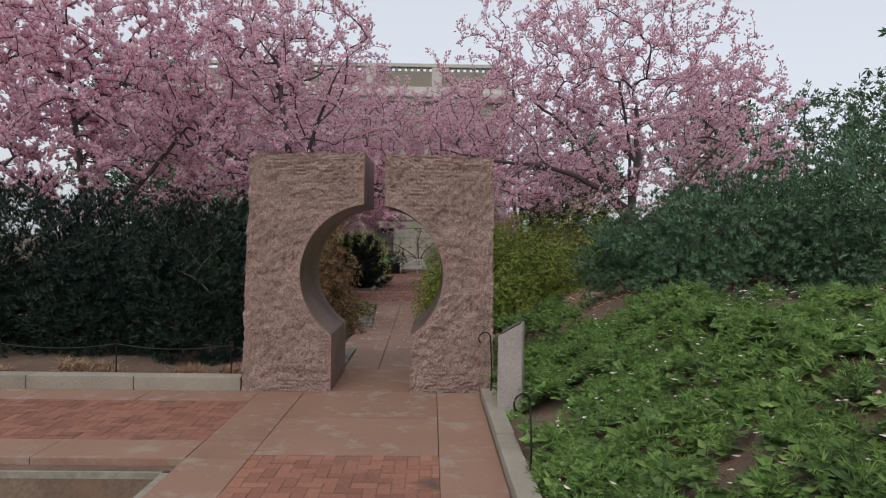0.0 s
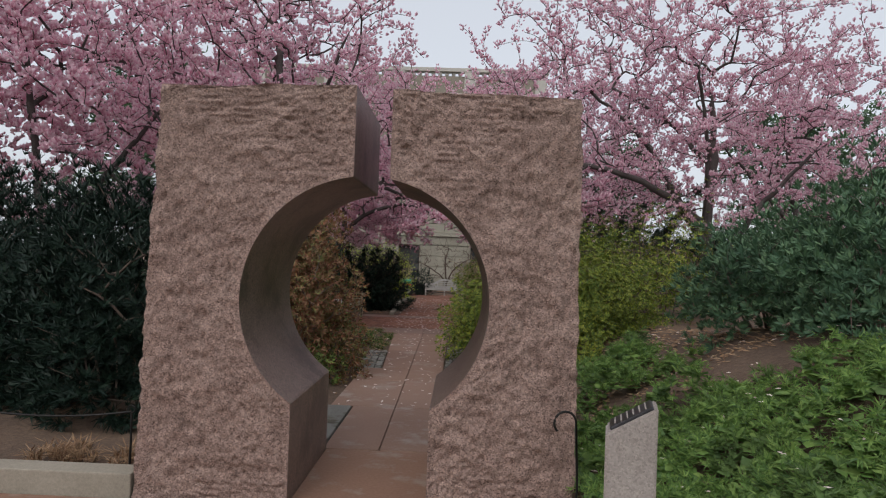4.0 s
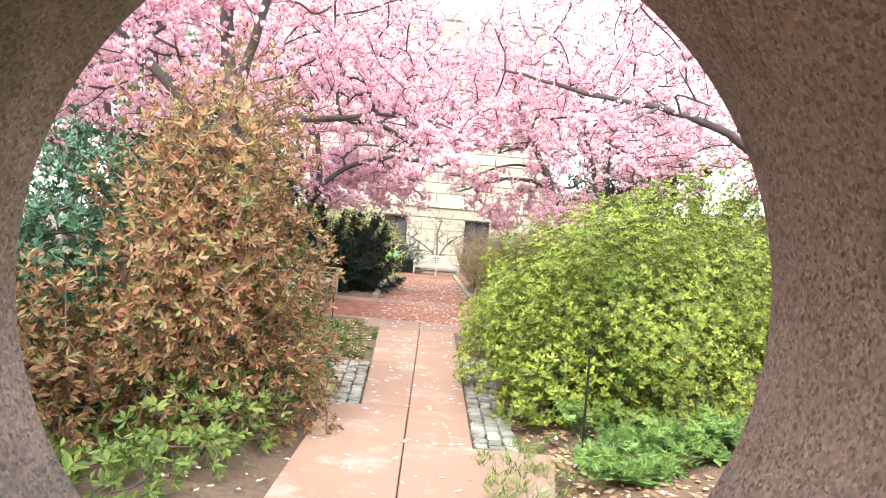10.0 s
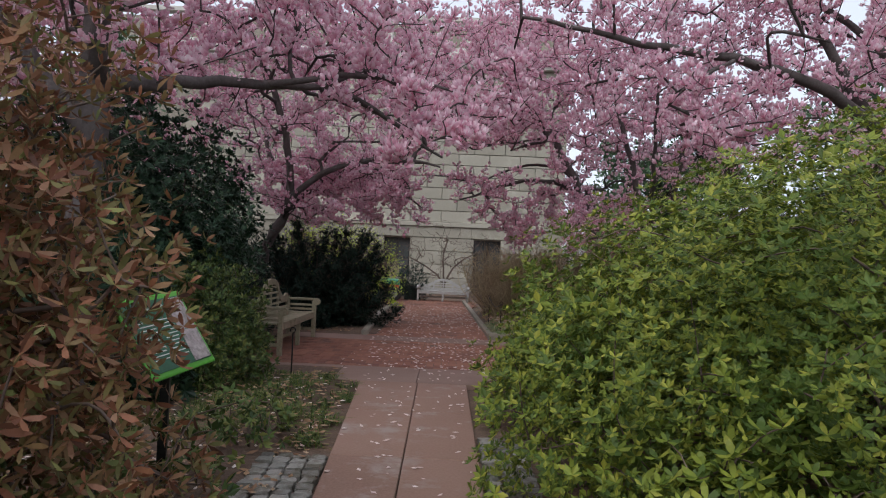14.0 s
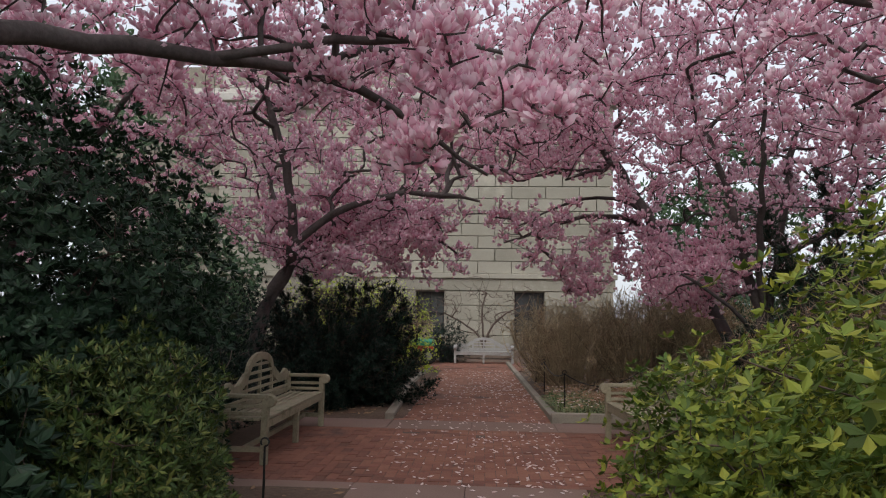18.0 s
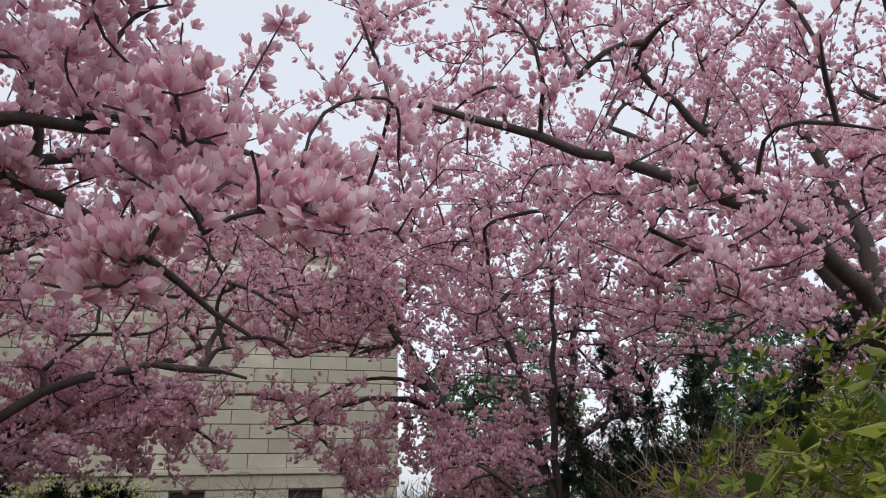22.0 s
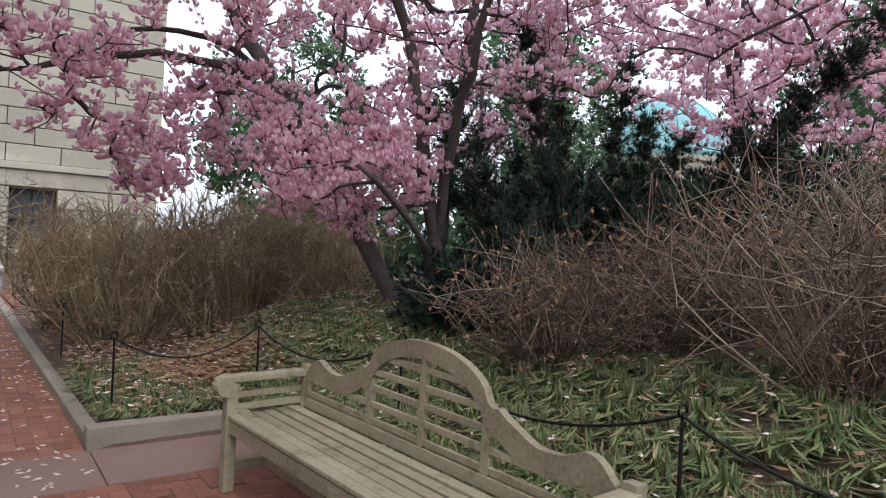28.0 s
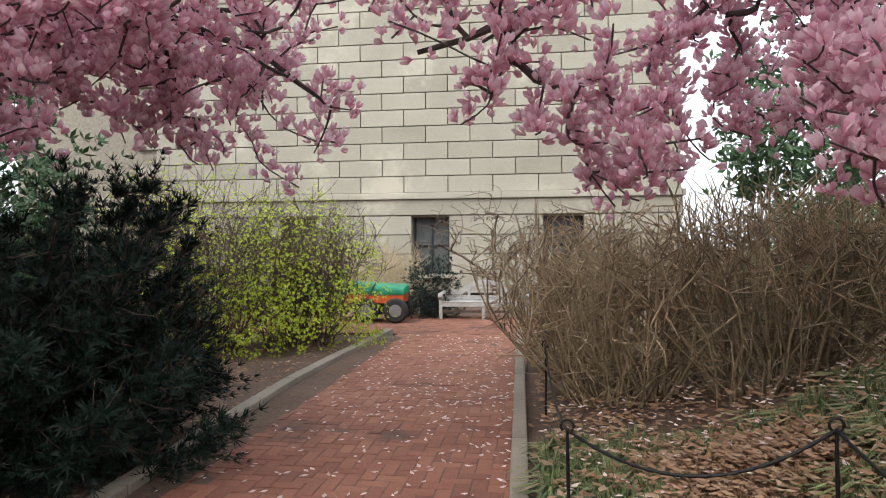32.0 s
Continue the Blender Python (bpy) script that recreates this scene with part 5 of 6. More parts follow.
def juniper():
    keep = lambda x, y: x > 1.98 + 0.25 * noise.noise(Vector((x, y * 1.5, 0))) and noise.noise(Vector((x * 0.9, y * 0.9, 3))) > -0.3 and x + 0.75 * y < 4.9 + 0.5 * math.sin(x * 2 + y) and y < 1.5 + 0.4 * math.sin(x * 3)
    s = spots_in(15000, 1.95, -8.5, 7.5, 2.2, keep)
    n = len(s)
    s = np.concatenate([s, spots_in(1100, 1.6, 2.4, 3.6, 5.0, lambda x, y: noise.noise(Vector((x * 1.5, y * 1.5, 1))) > -0.1)])
    n = len(s)
    s[:, 2] += np.array([0.3 * max(0.0, noise.noise(Vector((a * 2.4, b * 2.4, 5))) + 0.2) + 0.05 * noise.noise(Vector((a * 6, b * 6, 2))) for a, b in s[:, :2]]) + np.abs(rng.normal(0, 0.03, n)) + 0.03
    d = np.stack([rng.normal(0, 1, n), rng.normal(0, 1, n), rng.uniform(0.0, 0.45, n)], -1)
    sets = []
    for k in range(3):
        q = s + unit(d) * 0.05 * k
        sets.append(rosettes(q, d, 8, 0.062, 0.011, 0.8, 0.35, 0.05, 1))
    m = s + np.array([0, 0, -0.045])
    sets.append(rosettes(m, rng.normal(0, 0.25, m.shape) + [0, 0, 1.0], 4, 0.085, 0.075, 1.5, 0.3, 0.05, 2))
    v, f, u = joined(*sets)
    tagged(link("juniper_groundcover", mesh_from("juniper_groundcover", v, f, u, False, [JUNIPER])), "low bright green juniper covering the bank", "groundcover", kind="stuff")


juniper()


def litter(name, label, n, area, size, mat, keep=None, z=None, lift=0.004):
    x = rng.uniform(area[0], area[2], n)
    y = rng.uniform(area[1], area[3], n)
    if keep:
        k = np.array([bool(keep(a, b)) for a, b in zip(x, y)])
        x, y = x[k], y[k]
    n = len(x)
    zz = (ground_z(x, y) if z is None else np.full(n, z)) + lift + rng.uniform(0, 0.004, n)
    th = rng.uniform(0, 6.28, n)
    way = np.stack([np.cos(th), np.sin(th), rng.uniform(-0.05, 0.25, n)], -1)
    side = np.stack([-np.sin(th), np.cos(th), rng.normal(0, 0.15, n)], -1)
    s = size * rng.uniform(0.6, 1.25, n)
    v, f, u = blades(np.stack([x, y, zz], -1), way, side, s, s * 0.5, 0.18)
    v[:, 2] = np.maximum(v[:, 2], np.repeat(zz, 5) - 0.001)
    tagged(link(name, mesh_from(name, v, f, u, False, [mat])), label, "fallen petals" if mat is FALLEN_PETAL else "leaf litter", kind="stuff")


litter("fallen_petals", "pale fallen magnolia petals on brick walk", 2300, (-0.7, 11.0, 1.38, 23.0), 0.055, FALLEN_PETAL, lambda x, y: rng.uniform() < 0.35 + 0.65 * max(0, math.sin(y * 1.1) * 0.5 + (x - 0.2) * 0.5), 0.0)
litter("fallen_petals", "pale fallen magnolia petals on concrete path", 190, (-0.4, 3.0, 0.88, 11.0), 0.055, FALLEN_PETAL, lambda x, y: x > left_edge(y), 0.0)
litter("fallen_petals", "pale fallen petals scattered over planted beds", 1500, (1.55, 10.5, 5.0, 18.0), 0.055, FALLEN_PETAL, lambda x, y: y > 15 or (x > 2.7 and rng.uniform() < 0.4), None, 0.14)
litter("leaf_litter", "dry leaves under path-side shrubs", 900, (-1.9, 5.6, -0.25, 10.3), 0.07, DRY_LEAF, lambda x, y: x < left_edge(y) - 0.05, None, 0.05)
litter("fallen_petals", "pale fallen petals by the path edge", 420, (-2.2, 2.4, -0.3, 10.2), 0.055, FALLEN_PETAL, lambda x, y: x < left_edge(y) - 0.05, None, 0.03)
litter("leaf_litter", "brown dry leaves lying among groundcover", 1100, (1.6, 14.95, 4.5, 18.0), 0.08, DRY_LEAF, None, None, 0.14)
litter("leaf_litter", "brown dry leaves over garden soil", 3600, (1.5, 15.6, 6.0, 22.0), 0.085, DRY_LEAF)
litter("leaf_litter", "brown dry leaves over garden soil", 700, (-3.5, 2.0, -0.2, 12.0), 0.08, DRY_LEAF, lambda x, y: x < left_edge(y) - 0.05 and not (x > -2.2 and y > 11))
litter("fallen_petals", "pale petals caught on juniper bank", 420, (2.0, -5.0, 6.0, 1.5), 0.06, FALLEN_PETAL, None, None, 0.14)
litter("leaf_litter", "brown dry leaves over garden soil", 3200, (1.3, 1.8, 4.4, 6.5), 0.075, DRY_LEAF)
litter("fallen_petals", "pale fallen petals among dry leaves", 260, (1.3, 2.0, 4.2, 5.6), 0.055, FALLEN_PETAL, None, None, 0.01)
litter("leaf_litter", "brown dry leaves among bed groundcover", 500, (2.65, 10.4, 5.2, 14.9), 0.08, DRY_LEAF, None, None, 0.1)
litter("leaf_litter", "brown dry leaves over garden soil", 1500, (-4, 14.9, -0.9, 23.0), 0.08, DRY_LEAF, lambda x, y: x < -1.1)
litter("leaf_litter", "orange-brown dry leaves heaped in bed", 1500, (1.9, 15.3, 3.4, 17.0), 0.065, DRY_LEAF, lambda x, y: math.hypot(x - 2.65, y - 16.15) < 0.55 + 0.12 * rng.normal(), None, 0.16)
tufts("dry_clump", "patch of straw-brown dead foliage in bed", "plant", spots_in(110, 2.15, 15.6, 3.15, 16.8), 26, 0.19, 0.02, DRY_LEAF, 1.2, 0.5)
tufts("dry_clump", "straw-brown dead clumps before hedge", "plant", np.concatenate([spots_in(26, -2.1 - 1.5 * i, 0.5, -1.25 - 1.5 * i, 0.9) for i in range(6)]), 22, 0.18, 0.012, DRY_LEAF, 1.2, 0.4)

# ---- benches ----


def slat(p, q, w, t, up=(0, 0, 1), bevel=0.004):
    """A board from p to q: width w along up, thickness t."""
    p, q = Vector(p), Vector(q)
    x = (q - p).normalized()
    z = (Vector(up) - x * x.dot(Vector(up))).normalized()
    y = z.cross(x)
    rot = Matrix((x, y, z)).transposed()
    return box((q - p).length, t, w, (p + q) / 2, bevel, rot)


def bench(label, at, rz, length, depth, crown, arm, mat, group):
    """A teak garden bench with an arched, scrolled back. It faces -y before it is turned."""
    own = thing("garden_bench", label, "bench", group, at, rz)
    h, d, seat = length / 2, depth / 2, 0.42 * arm / 0.65
    for sx in (-1, 1):
        part("leg", box(0.065, 0.065, arm - 0.05, (sx * (h - 0.05), -d + 0.04, (arm - 0.05) / 2), 0.006), mat, own)
        part("leg", slat((sx * (h - 0.05), d - 0.06, 0), (sx * (h - 0.05), d - 0.0, arm + 0.02), 0.065, 0.065, (0, 1, 0), 0.006), mat, own)
        part("armrest", box(0.085, depth + 0.0, 0.04, (sx * (h - 0.05), -0.01, arm - 0.025), 0.012), mat, own)
        bm = lathe([(0.055, -0.045), (0.06, -0.03), (0.06, 0.03), (0.055, 0.045)], 14)
        bmesh.ops.rotate(bm, verts=bm.verts, matrix=Matrix.Rotation(math.pi / 2, 3, "Y"))
        bmesh.ops.translate(bm, verts=bm.verts, vec=(sx * (h - 0.05), -d + 0.0, arm - 0.065))
        part("arm_scroll", bm, mat, own)
        for z in (arm - 0.12, arm - 0.19):
            part("arm_rail", slat((sx * (h - 0.05), -d + 0.06, z), (sx * (h - 0.05), d - 0.03, z), 0.035, 0.025), mat, own)
        part("stretcher", slat((sx * (h - 0.05), -d + 0.06, 0.14), (sx * (h - 0.05), d - 0.06, 0.14), 0.05, 0.03), mat, own)
    part("leg", box(0.06, 0.06, seat - 0.04, (0, -d + 0.05, (seat - 0.04) / 2), 0.006), mat, own)
    part("front_rail", slat((-h + 0.08, -d + 0.04, seat - 0.055), (h - 0.08, -d + 0.04, seat - 0.055), 0.075, 0.032), mat, own)
    part("stretcher", slat((-h + 0.08, 0, 0.14), (h - 0.08, 0, 0.14), 0.05, 0.03), mat, own)
    n = 6
    for i in range(n):
        y = -d + 0.05 + (depth - 0.14) * i / (n - 1)
        part("seat_slat", box(length - 0.06, (depth - 0.14) / (n - 1) - 0.012, 0.022, (0, y, seat - 0.012 * math.sin(math.pi * i / (n - 1))), 0.005), mat, own)
    # arched, scrolled top of the back
    a = length * 0.19
    def top(x):
        u = abs(x)
        if u < a:
            return arm + 0.1 + (crown - arm - 0.1) * math.sqrt(max(0.0, 1 - (u / a) ** 2)) ** 0.9
        v = (u - a) / (h - 0.08 - a)
        return arm + 0.1 + 0.03 * math.exp(-((v - 0.07) / 0.06) ** 2) - 0.075 * smooth(0.1, 0.45, v) + 0.05 * math.exp(-((v - 0.78) / 0.13) ** 2) - 0.05 * smooth(0.86, 1.0, v)
    yb = d - 0.015
    bm = bmesh.new()
    xs = [s * v for s, v in [(math.copysign(1, k), abs(k)) for k in np.linspace(-(h - 0.07), h - 0.07, 81)]]
    rows = []
    for x in xs:
        zt = top(x)
        dz = 0.12 if abs(x) > a else 0.085 + 0.05 * (abs(x) / a) ** 4
        lo = max(arm - 0.07, zt - dz) if abs(x) > a else zt - dz
        rows.append([bm.verts.new((x, yb - 0.02, lo)), bm.verts.new((x, yb - 0.02, zt)), bm.verts.new((x, yb + 0.02, zt)), bm.verts.new((x, yb + 0.02, lo))])
    for r, s in zip(rows[:-1], rows[1:]):
        for i in range(4):
            bm.faces.new((r[i], s[i], s[(i + 1) % 4], r[(i + 1) % 4]))
    bm.faces.new(rows[0])
    bm.faces.new(list(reversed(rows[-1])))
    bmesh.ops.recalc_face_normals(bm, faces=bm.faces)
    part("scrolled_top_rail", bm, mat, own, "arched and scrolled top rail")
    for x in (-h + 0.09, -a + 0.015, 0.0, a - 0.015, h - 0.09):
        zt = top(x) - 0.05
        part("back_post", box(0.05 if abs(x) > 0.01 else 0.04, 0.03, zt - seat + 0.02, (x, yb, (zt + seat - 0.02) / 2), 0.004), mat, own)
    z = seat + 0.09
    while z < crown - 0.1:
        w = h - 0.1
        if z > arm - 0.03:
            w = a * math.sqrt(max(0, 1 - ((z - arm - 0.1) / (crown - arm - 0.1)) ** 2)) - 0.05 if z > arm + 0.1 else a - 0.02
        if w > 0.08:
            part("back_slat", box(2 * w, 0.02, 0.032, (0, yb - 0.004, z), 0.004), mat, own)
        z += 0.085
    part("back_rail", box(length - 0.14, 0.035, 0.06, (0, yb - 0.002, seat + 0.035), 0.004), mat, own)
    return own


bench("weathered grey teak bench with arched back and mossy seat", (2.26, 12.5, 0), -86, 2.4, 0.52, 0.99, 0.66, TEAK, "scrolled garden benches")
bench("weathered grey teak bench half hidden by dark shrubs", (-1.8, 12.92, 0), 90, 2.3, 0.5, 0.99, 0.66, TEAK, "scrolled garden benches")
bench("silvery pale teak bench before the building", (0.48, 25.6, 0), 0, 1.8, 0.5, 0.76, 0.53, TEAK_PALE, "scrolled garden benches")

# ---- stakes and chain ----


def stake(at, height=0.5, hook=True, lean=0.0):
    z0 = float(ground_z(*at))
    own = thing("fence_stake", "thin black iron stake with looped top", "stake", "garden stakes", (at[0], at[1], z0), lean * 40)
    pts = [(0, 0, -0.1), (0.004, 0, height * 0.5), (0, 0, height)]
    v, f = tubes([(np.array(pts), np.array([0.009, 0.009, 0.008]))], 7)
    link("rod", mesh_from("rod", v, f, None, True, [IRON]), own)
    if hook:
        s = np.linspace(-0.5 * math.pi, 1.25 * math.pi, 18)
        loop = np.stack([0.028 * np.cos(s), 0 * s, height + 0.028 + 0.028 * np.sin(s)], -1)
        v, f = tubes([(loop, np.full(18, 0.0065))], 6)
        link("loop", mesh_from("loop", v, f, None, True, [IRON]), own)
    return np.array([at[0], at[1], z0 + height + 0.01])


def chain(a, b, sag):
    d = np.linalg.norm(b - a)
    k = int(d / 0.028)
    own = thing("chain", "slack black iron chain between stakes", "chain", "garden chains")
    s = np.linspace(0, 1, k)
    p = a[None] * (1 - s[:, None]) + b[None] * s[:, None]
    p[:, 2] -= sag * 4 * s * (1 - s)
    rad = np.where(np.arange(k) % 2 == 0, 0.0095, 0.0065)
    v, f = tubes([(p, rad)], 6)
    link("chain_run", mesh_from("chain_run", v, f, None, True, [IRON]), own)


row = [stake(p, 0.56) for p in ((1.62, 20.2), (1.6, 18.0), (1.668, 15.46), (2.74, 15.31), (3.0, 13.5), (3.05, 11.5), (3.2, 10.0))]
for a, b, s in zip(row[:-1], row[1:], (0.12, 0.12, 0.2, 0.2, 0.22, 0.2)):
    chain(a, b, s)
row = [stake(p, 0.42) for p in ((-1.32, 0.5), (-2.75, 0.5), (-4.2, 0.5), (-5.7, 0.5))]
for a, b in zip(row[:-1], row[1:]):
    chain(a, b, 0.06)
stake((-1.02, 10.1), 0.5)
stake((1.68, 4.5), 0.72)
stake((1.63, 5.3), 0.5)


def shepherd_hook(at, height, lean):
    own = thing("shepherd_hook", "rusty black iron crook stake by the gate", "stake", "crook stakes", (at[0], at[1], float(ground_z(*at)) - 0.05), lean)
    s = np.linspace(0, math.pi * 1.25, 16)
    crook = np.concatenate([[[0, 0, 0], [0.02, 0, height * 0.5], [0, 0, height]], np.stack([-0.07 + 0.07 * np.cos(s), 0 * s, height + 0.07 * np.sin(s)], -1)])
    v, f = tubes([(crook, np.full(len(crook), 0.008))], 7)
    link("crook", mesh_from("crook", v, f, None, True, [IRON]), own)


shepherd_hook((1.86, -0.28), 0.8, 10)
shepherd_hook((1.92, -2.9), 0.72, 25)

# ---- plaque post beside the gate ----


def plaque_post():
    own = thing("plaque_post", "pale granite post with sloping bronze plaque", "post", at=(2.01, -0.99, 0.0), rz=-103)
    bm = bmesh.new()
    w, d = 0.12, 0.125
    lo = [bm.verts.new((x, y, -0.15)) for x, y in ((-w, -d), (w, -d), (w, d), (-w, d))]
    hi = [bm.verts.new((x, y, z)) for x, y, z in ((-w, -d, 0.83), (w, -d, 0.83), (w, d, 0.98), (-w, d, 0.98))]
    bm.faces.new(hi)
    for i in range(4):
        bm.faces.new((lo[i], lo[(i + 1) % 4], hi[(i + 1) % 4], hi[i]))
    bmesh.ops.bevel(bm, geom=list(bm.edges), offset=0.01, segments=2, affect="EDGES")
    part("shaft", bm, PALE_GRANITE, own)
    ob = part("plaque", box(0.19, 0.24, 0.02, (0, 0, 0), 0.006), BRONZE, own, "dark bronze plaque with raised lines")
    ob.matrix_basis = pose(0, 0, 0.912, math.degrees(math.atan(0.15 / 0.25)), 0, 0)
    for i in range(6):
        part("text_line", box(0.15 - 0.03 * (i % 3 == 2), 0.007, 0.004, (0, 0.085 - 0.034 * i, 0.0115)), PALE_GRANITE, ob)


plaque_post()

# ---- garden sign ----


def garden_sign():
    m = Matrix.Translation((-0.77, 6.99, 0.69))
    up = Vector((-0.542, 0.063, 0.838)).normalized()
    right = Vector((0.234, 0.969, 0.078)).normalized()
    nrm = right.cross(up)
    rot = Matrix((right, up, nrm)).transposed().to_4x4()
    own = thing("garden_sign", "green interpretive panel on tilted stand", "sign")
    own.matrix_basis = Matrix.Translation((-0.77, 6.99, 0.69)) @ rot
    W, H = 0.57, 0.5
    part("edge_panel", box(W, H, 0.018, (-W / 2, H / 2, 0), 0.012), SIGN_LIME, own, "lime green border")
    part("panel", box(W - 0.05, H - 0.07, 0.006, (-W / 2, H / 2, 0.012), 0.002), SIGN_GREEN, own)
    part("photo", box(0.15, 0.2, 0.004, (-0.11, 0.14, 0.018)), SIGN_PHOTO, own, "grey photograph of stone garden")
    part("photo", box(0.15, 0.21, 0.004, (-0.11, 0.35, 0.018)), SIGN_PHOTO, own, "grey photograph of blossoms")
    for col in (0, 1):
        for i in range(11):
            part("text_line", box(0.13 - 0.02 * ((i * 7 + col * 3) % 4 == 3), 0.006, 0.002, (-0.265 - 0.16 * col, 0.335 - 0.023 * i, 0.0165)), SIGN_TEXT, own)
    cu = bpy.data.curves.new("title", "FONT")
    cu.body, cu.size, cu.extrude = "The Moongate Garden", 0.038, 0.001
    cu.materials.append(SIGN_TEXT)
    ob = new("title", cu)
    ob.parent, ob.location = own, (-0.535, 0.4, 0.0165)
    ob["label"] = "white lettered title"
    stem = part("post", box(0.05, 0.05, 0.84, (0, 0, 0), 0.004), IRON, own, "black steel post")
    stem.matrix_basis = (Matrix.Translation((-0.77, 6.99, 0.69)) @ rot).inverted() @ pose(-0.965, 6.74, 0.41, 0, 0, 14)


garden_sign()

# ---- cart, pot and bare tree by the building ----


def cart():
    own = thing("utility_cart", "orange utility cart with green tarpaulin over its bed", "cart", at=(-1.55, 24.7, 0), rz=4)
    bm = box(1.15, 0.75, 0.2, (0, 0.3, 0.47), 0.02)
    part("chassis", bm, CART_RED, own)
    bm = box(1.2, 0.8, 0.14, (0, 0.3, 0.62), 0.05)
    for v in bm.verts:
        v.co.z += 0.07 * noise.noise(v.co * 3) + (0.06 if v.co.x < 0 and v.co.z > 0.62 else 0)
    part("tarpaulin", bm, CART_GREEN, own, "crumpled green tarpaulin")
    for x in (-0.15, 0.42):
        for y in (-0.05, 0.65):
            bm = lathe([(0.12, -0.09), (0.2, -0.09), (0.235, -0.06), (0.235, 0.06), (0.2, 0.09), (0.12, 0.09)], 22)
            bmesh.ops.rotate(bm, verts=bm.verts, matrix=Matrix.Rotation(math.pi / 2, 3, "X"))
            w = part("wheel", bm, RUBBER, own)
            w.location = (x, y, 0.235)
            bm = lathe([(0.03, -0.1), (0.12, -0.095), (0.12, 0.095), (0.03, 0.1)], 16)
            bmesh.ops.rotate(bm, verts=bm.verts, matrix=Matrix.Rotation(math.pi / 2, 3, "X"))
            part("rim", bm, RIM, w)
    part("seat", box(0.4, 0.6, 0.1, (-0.55, 0.3, 0.7), 0.03), RUBBER, own)
    part("seat_back", box(0.09, 0.6, 0.4, (-0.78, 0.3, 0.92), 0.03), RUBBER, own)
    part("front_cowl", box(0.35, 0.7, 0.5, (-1.1, 0.3, 0.6), 0.05), CART_GREEN, own)


cart()
pot = thing("plant_pot", "round black nursery pot holding small conifer", "pot", at=(-0.62, 26.0, 0))
part("tub", lathe([(0.27, 0.0), (0.31, 0.42), (0.34, 0.42), (0.34, 0.48), (0.29, 0.48), (0.28, 0.42)], 24), POT, pot)
shrub("conifer", "small dark conifer growing in black pot", "conifer", (-0.62, 26.0), (0.6, 0.55, 1.35), 1100, (0.09, 0.012), YEW, 9, 0.8, 60, None, 0.25, 0.05, upright=0.8, tris=1)


def bare_tree():
    x, y = 0.45, 29.0
    own = thing("bare_tree", "small leafless tree with wide crooked branches", "tree")
    lines = [([(x, y, -0.05), (x + 0.05, y, 0.5), (x - 0.5, y, 1.1), (x - 1.4, y, 1.5)], 0.045, 0.016, None),
             ([(x + 0.05, y, 0.5), (x + 0.3, y, 1.2), (x + 1.1, y, 1.7), (x + 1.9, y, 1.9)], 0.04, 0.014, 1),
             ([(x + 0.05, y, 0.5), (x - 0.1, y, 1.4), (x + 0.1, y, 2.2)], 0.035, 0.014, 1)]
    sp, par, rad = chain_nodes(lines)
    t = ellipsoid(480, (x, y, 1.7), (2.5, 0.9, 1.3), 0.0, 0.9, lambda a, b: 0.6)
    paths, *_ = branch_out(sp, par, rad, t, 0.25, 0.0055, 0.05)
    v, f = tubes(paths, 5)
    link("branchwork", mesh_from("branchwork", v, f, None, True, [TWIG]), own)


bare_tree()
for at, r in (((-2.2, 28.5), (1.1, 0.9, 1.5)), ((2.6, 28.8), (1.0, 0.9, 1.3)), ((-4.2, 28.8), (1.4, 1.0, 1.8))):
    bare_shrub("leafless pale shrub against stone wall", at, r, 110, None, "wall shrubs", 0)

# ---- distance ----


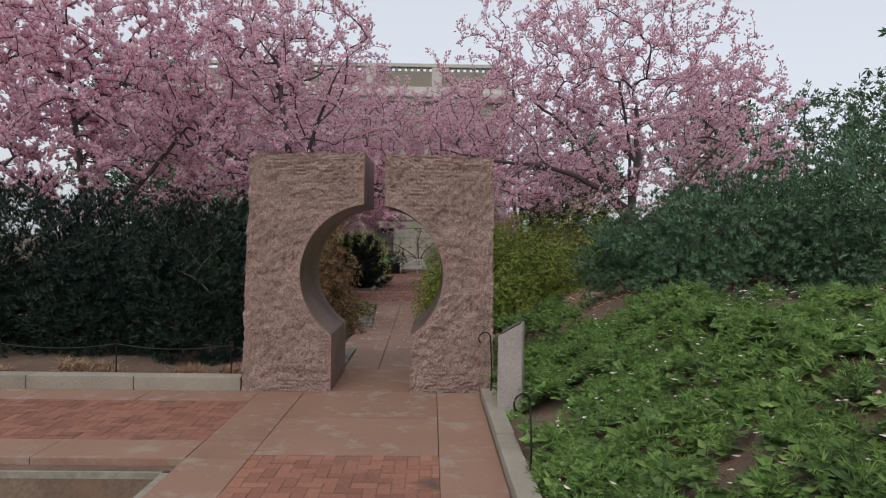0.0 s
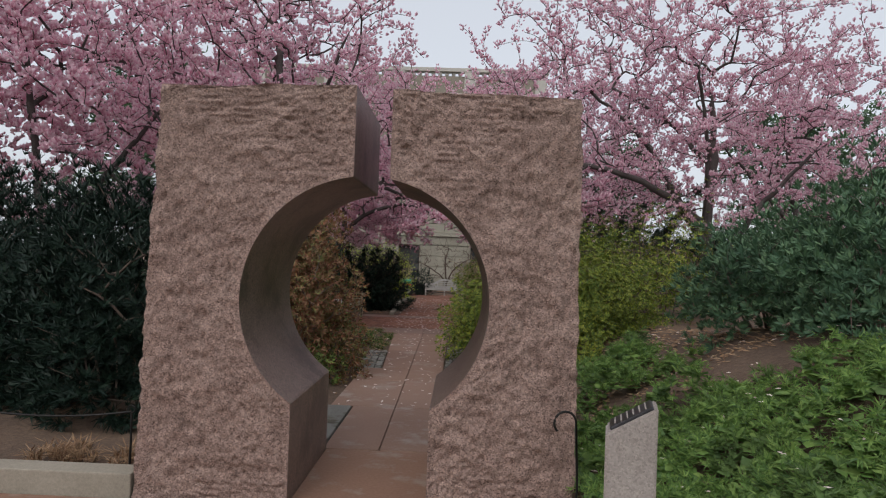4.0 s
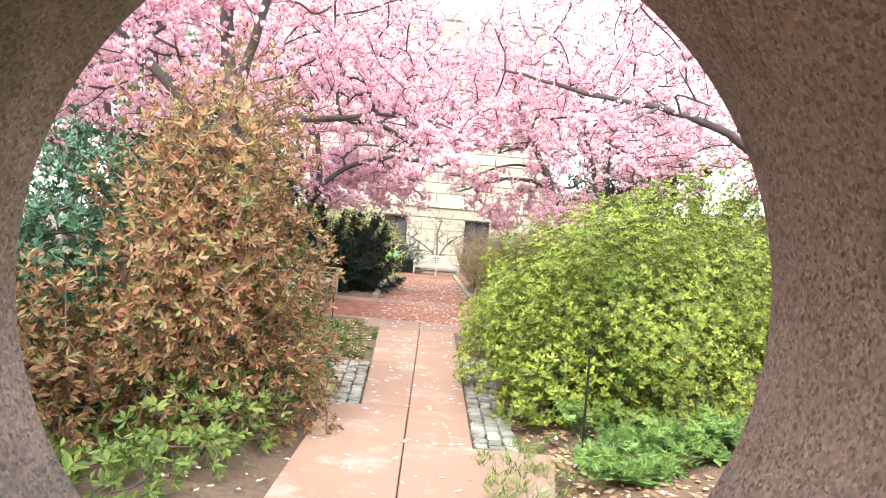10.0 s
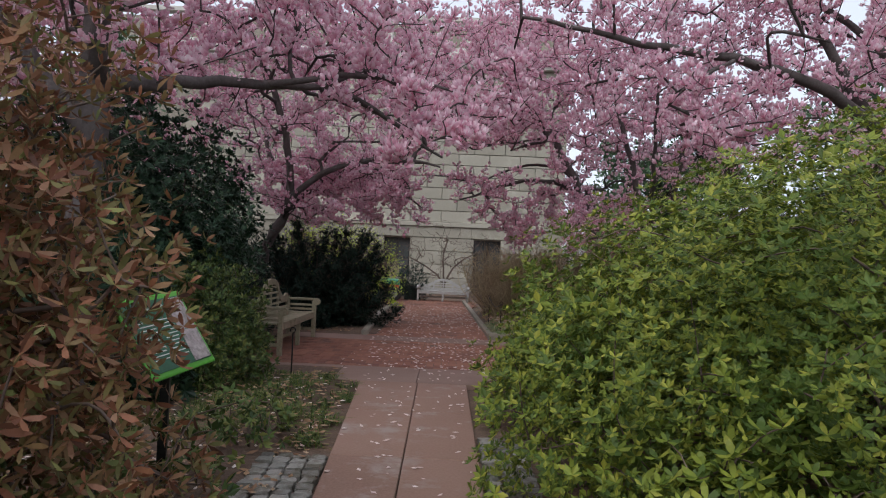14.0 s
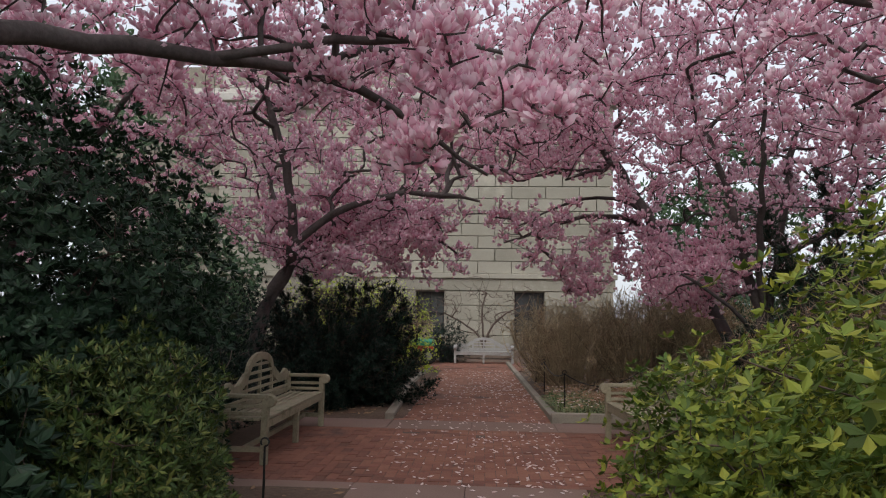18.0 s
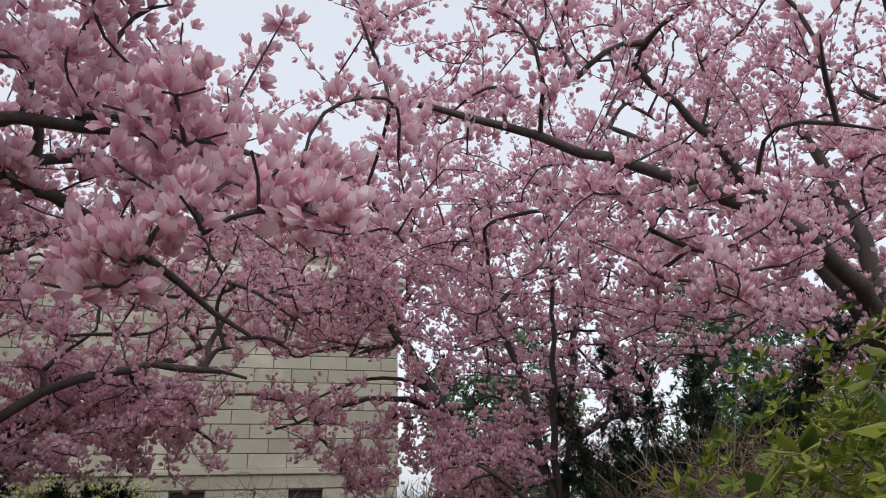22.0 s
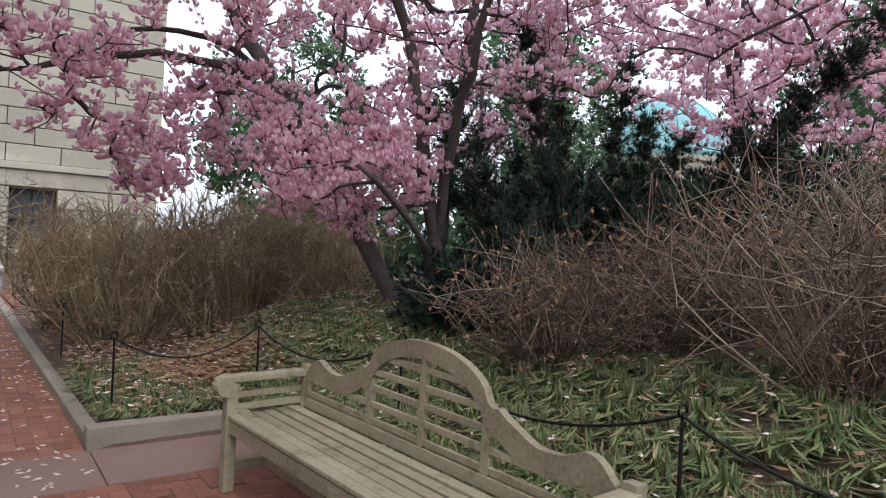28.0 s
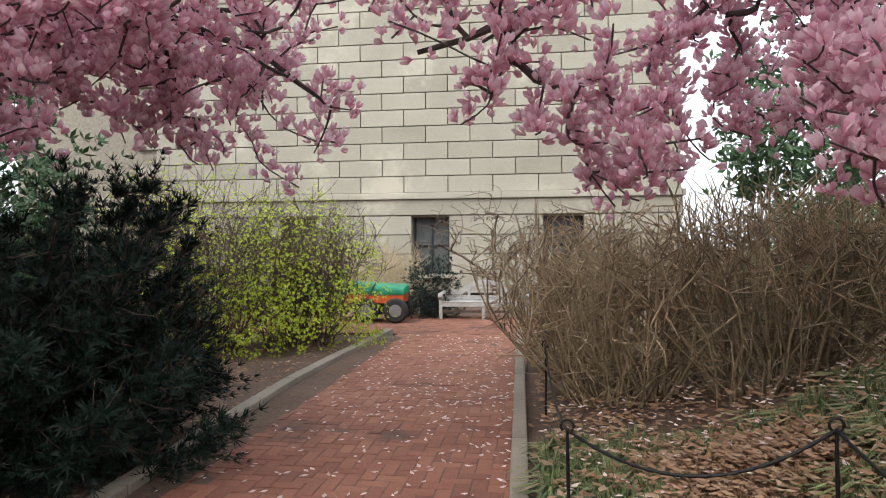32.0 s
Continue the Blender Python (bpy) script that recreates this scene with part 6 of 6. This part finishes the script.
def dome():
    own = thing("distant_dome", "pale green copper dome on distant pavilion", "dome", at=(49.9, 45.4, 0))
    part("drum", lathe([(5.2, 0), (5.2, 9.0), (5.5, 9.2), (5.5, 9.6)], 32), LIMESTONE, own)
    prof = [(5.3 * math.cos(a), 9.6 + 5.6 * math.sin(a)) for a in np.linspace(0, math.pi / 2 * 0.97, 16)]
    part("cap", lathe(prof, 40), COPPER, own, "ribbed green copper cap", True)
    for i in range(16):
        a = i * math.pi / 8
        pts = np.array([((r + 0.03) * math.cos(a), (r + 0.03) * math.sin(a), z) for r, z in prof])
        v, f = tubes([(pts, np.full(len(pts), 0.07))], 5)
        link("rib", mesh_from("rib", v, f, None, True, [COPPER]), own)
    part("finial", lathe([(0.3, 15.1), (0.35, 15.6), (0.1, 16.0), (0.05, 17.0)], 12), COPPER, own)


dome()


def far_tree(at, h, r, n):
    x, y = at
    z0 = float(ground_z(x, y))
    own = thing("evergreen_tree", "tall dark green tree beyond the garden", "tree", "far trees")
    lines = [([(x, y, z0 - 0.1), (x + 0.1, y, z0 + h * 0.4), (x - 0.1, y + 0.1, z0 + h * 0.9)], h * 0.025, 0.05, None)]
    sp, par, rad = chain_nodes(lines)
    t = ellipsoid(n, (x, y, z0 + h * 0.58), (r, r, h * 0.45), 0.08, 0.35)
    paths, P, pr, tips, rr = branch_out(sp, par, rad, t, 0.6, 0.012, 0.1)
    v, f = tubes(paths, 4)
    link("trunk", mesh_from("trunk", v, f, None, True, [BARK]), own)
    p = np.repeat(P[len(sp):], 3, 0) + rng.normal(0, 0.28, ((len(P) - len(sp)) * 3, 3))
    v, f, u = rosettes(p, rng.normal(size=p.shape) + [0, 0, 0.5], 5, 0.3, 0.11, 1.0, 0.4)
    link("crown", mesh_from("crown", v, f, u, False, [FAR_GREEN]), own)


for at, h, r, n in (((9.5, 31), 8, 3.2, 240), ((16, 27), 9, 3.6, 240), ((22, 18), 10, 4, 260), ((25, 34), 11, 4.5, 240), ((-13, 24), 11, 4.0, 260), ((-22, 16), 12, 4.5, 240), ((34, 20), 12, 5, 240)):
    far_tree(at, h, r, n)

# ---- brick pavings ----
bricks("brick_walk", "red brick garden walk in herringbone pattern", -0.76, 14.68, 1.4, 23.2, (-0.7, 14.7, 1.4, 18.2))
bricks("brick_court", "red brick paving before the benches", -2.1, 11.3, 2.6, 14.0, (-0.7, 11.6, 1.5, 14.0))
bricks("brick_forecourt", "red brick paving before the building", -5.0, 23.2, 1.9, 26.2)
bricks("brick_panel", "red brick panel set in granite paving", -9.5, -1.9, -0.82, -0.5)
bricks("brick_panel", "red brick panel set in granite paving", -0.3, -10.3, 1.255, -2.28, (-0.3, -4.5, 1.255, -2.28))
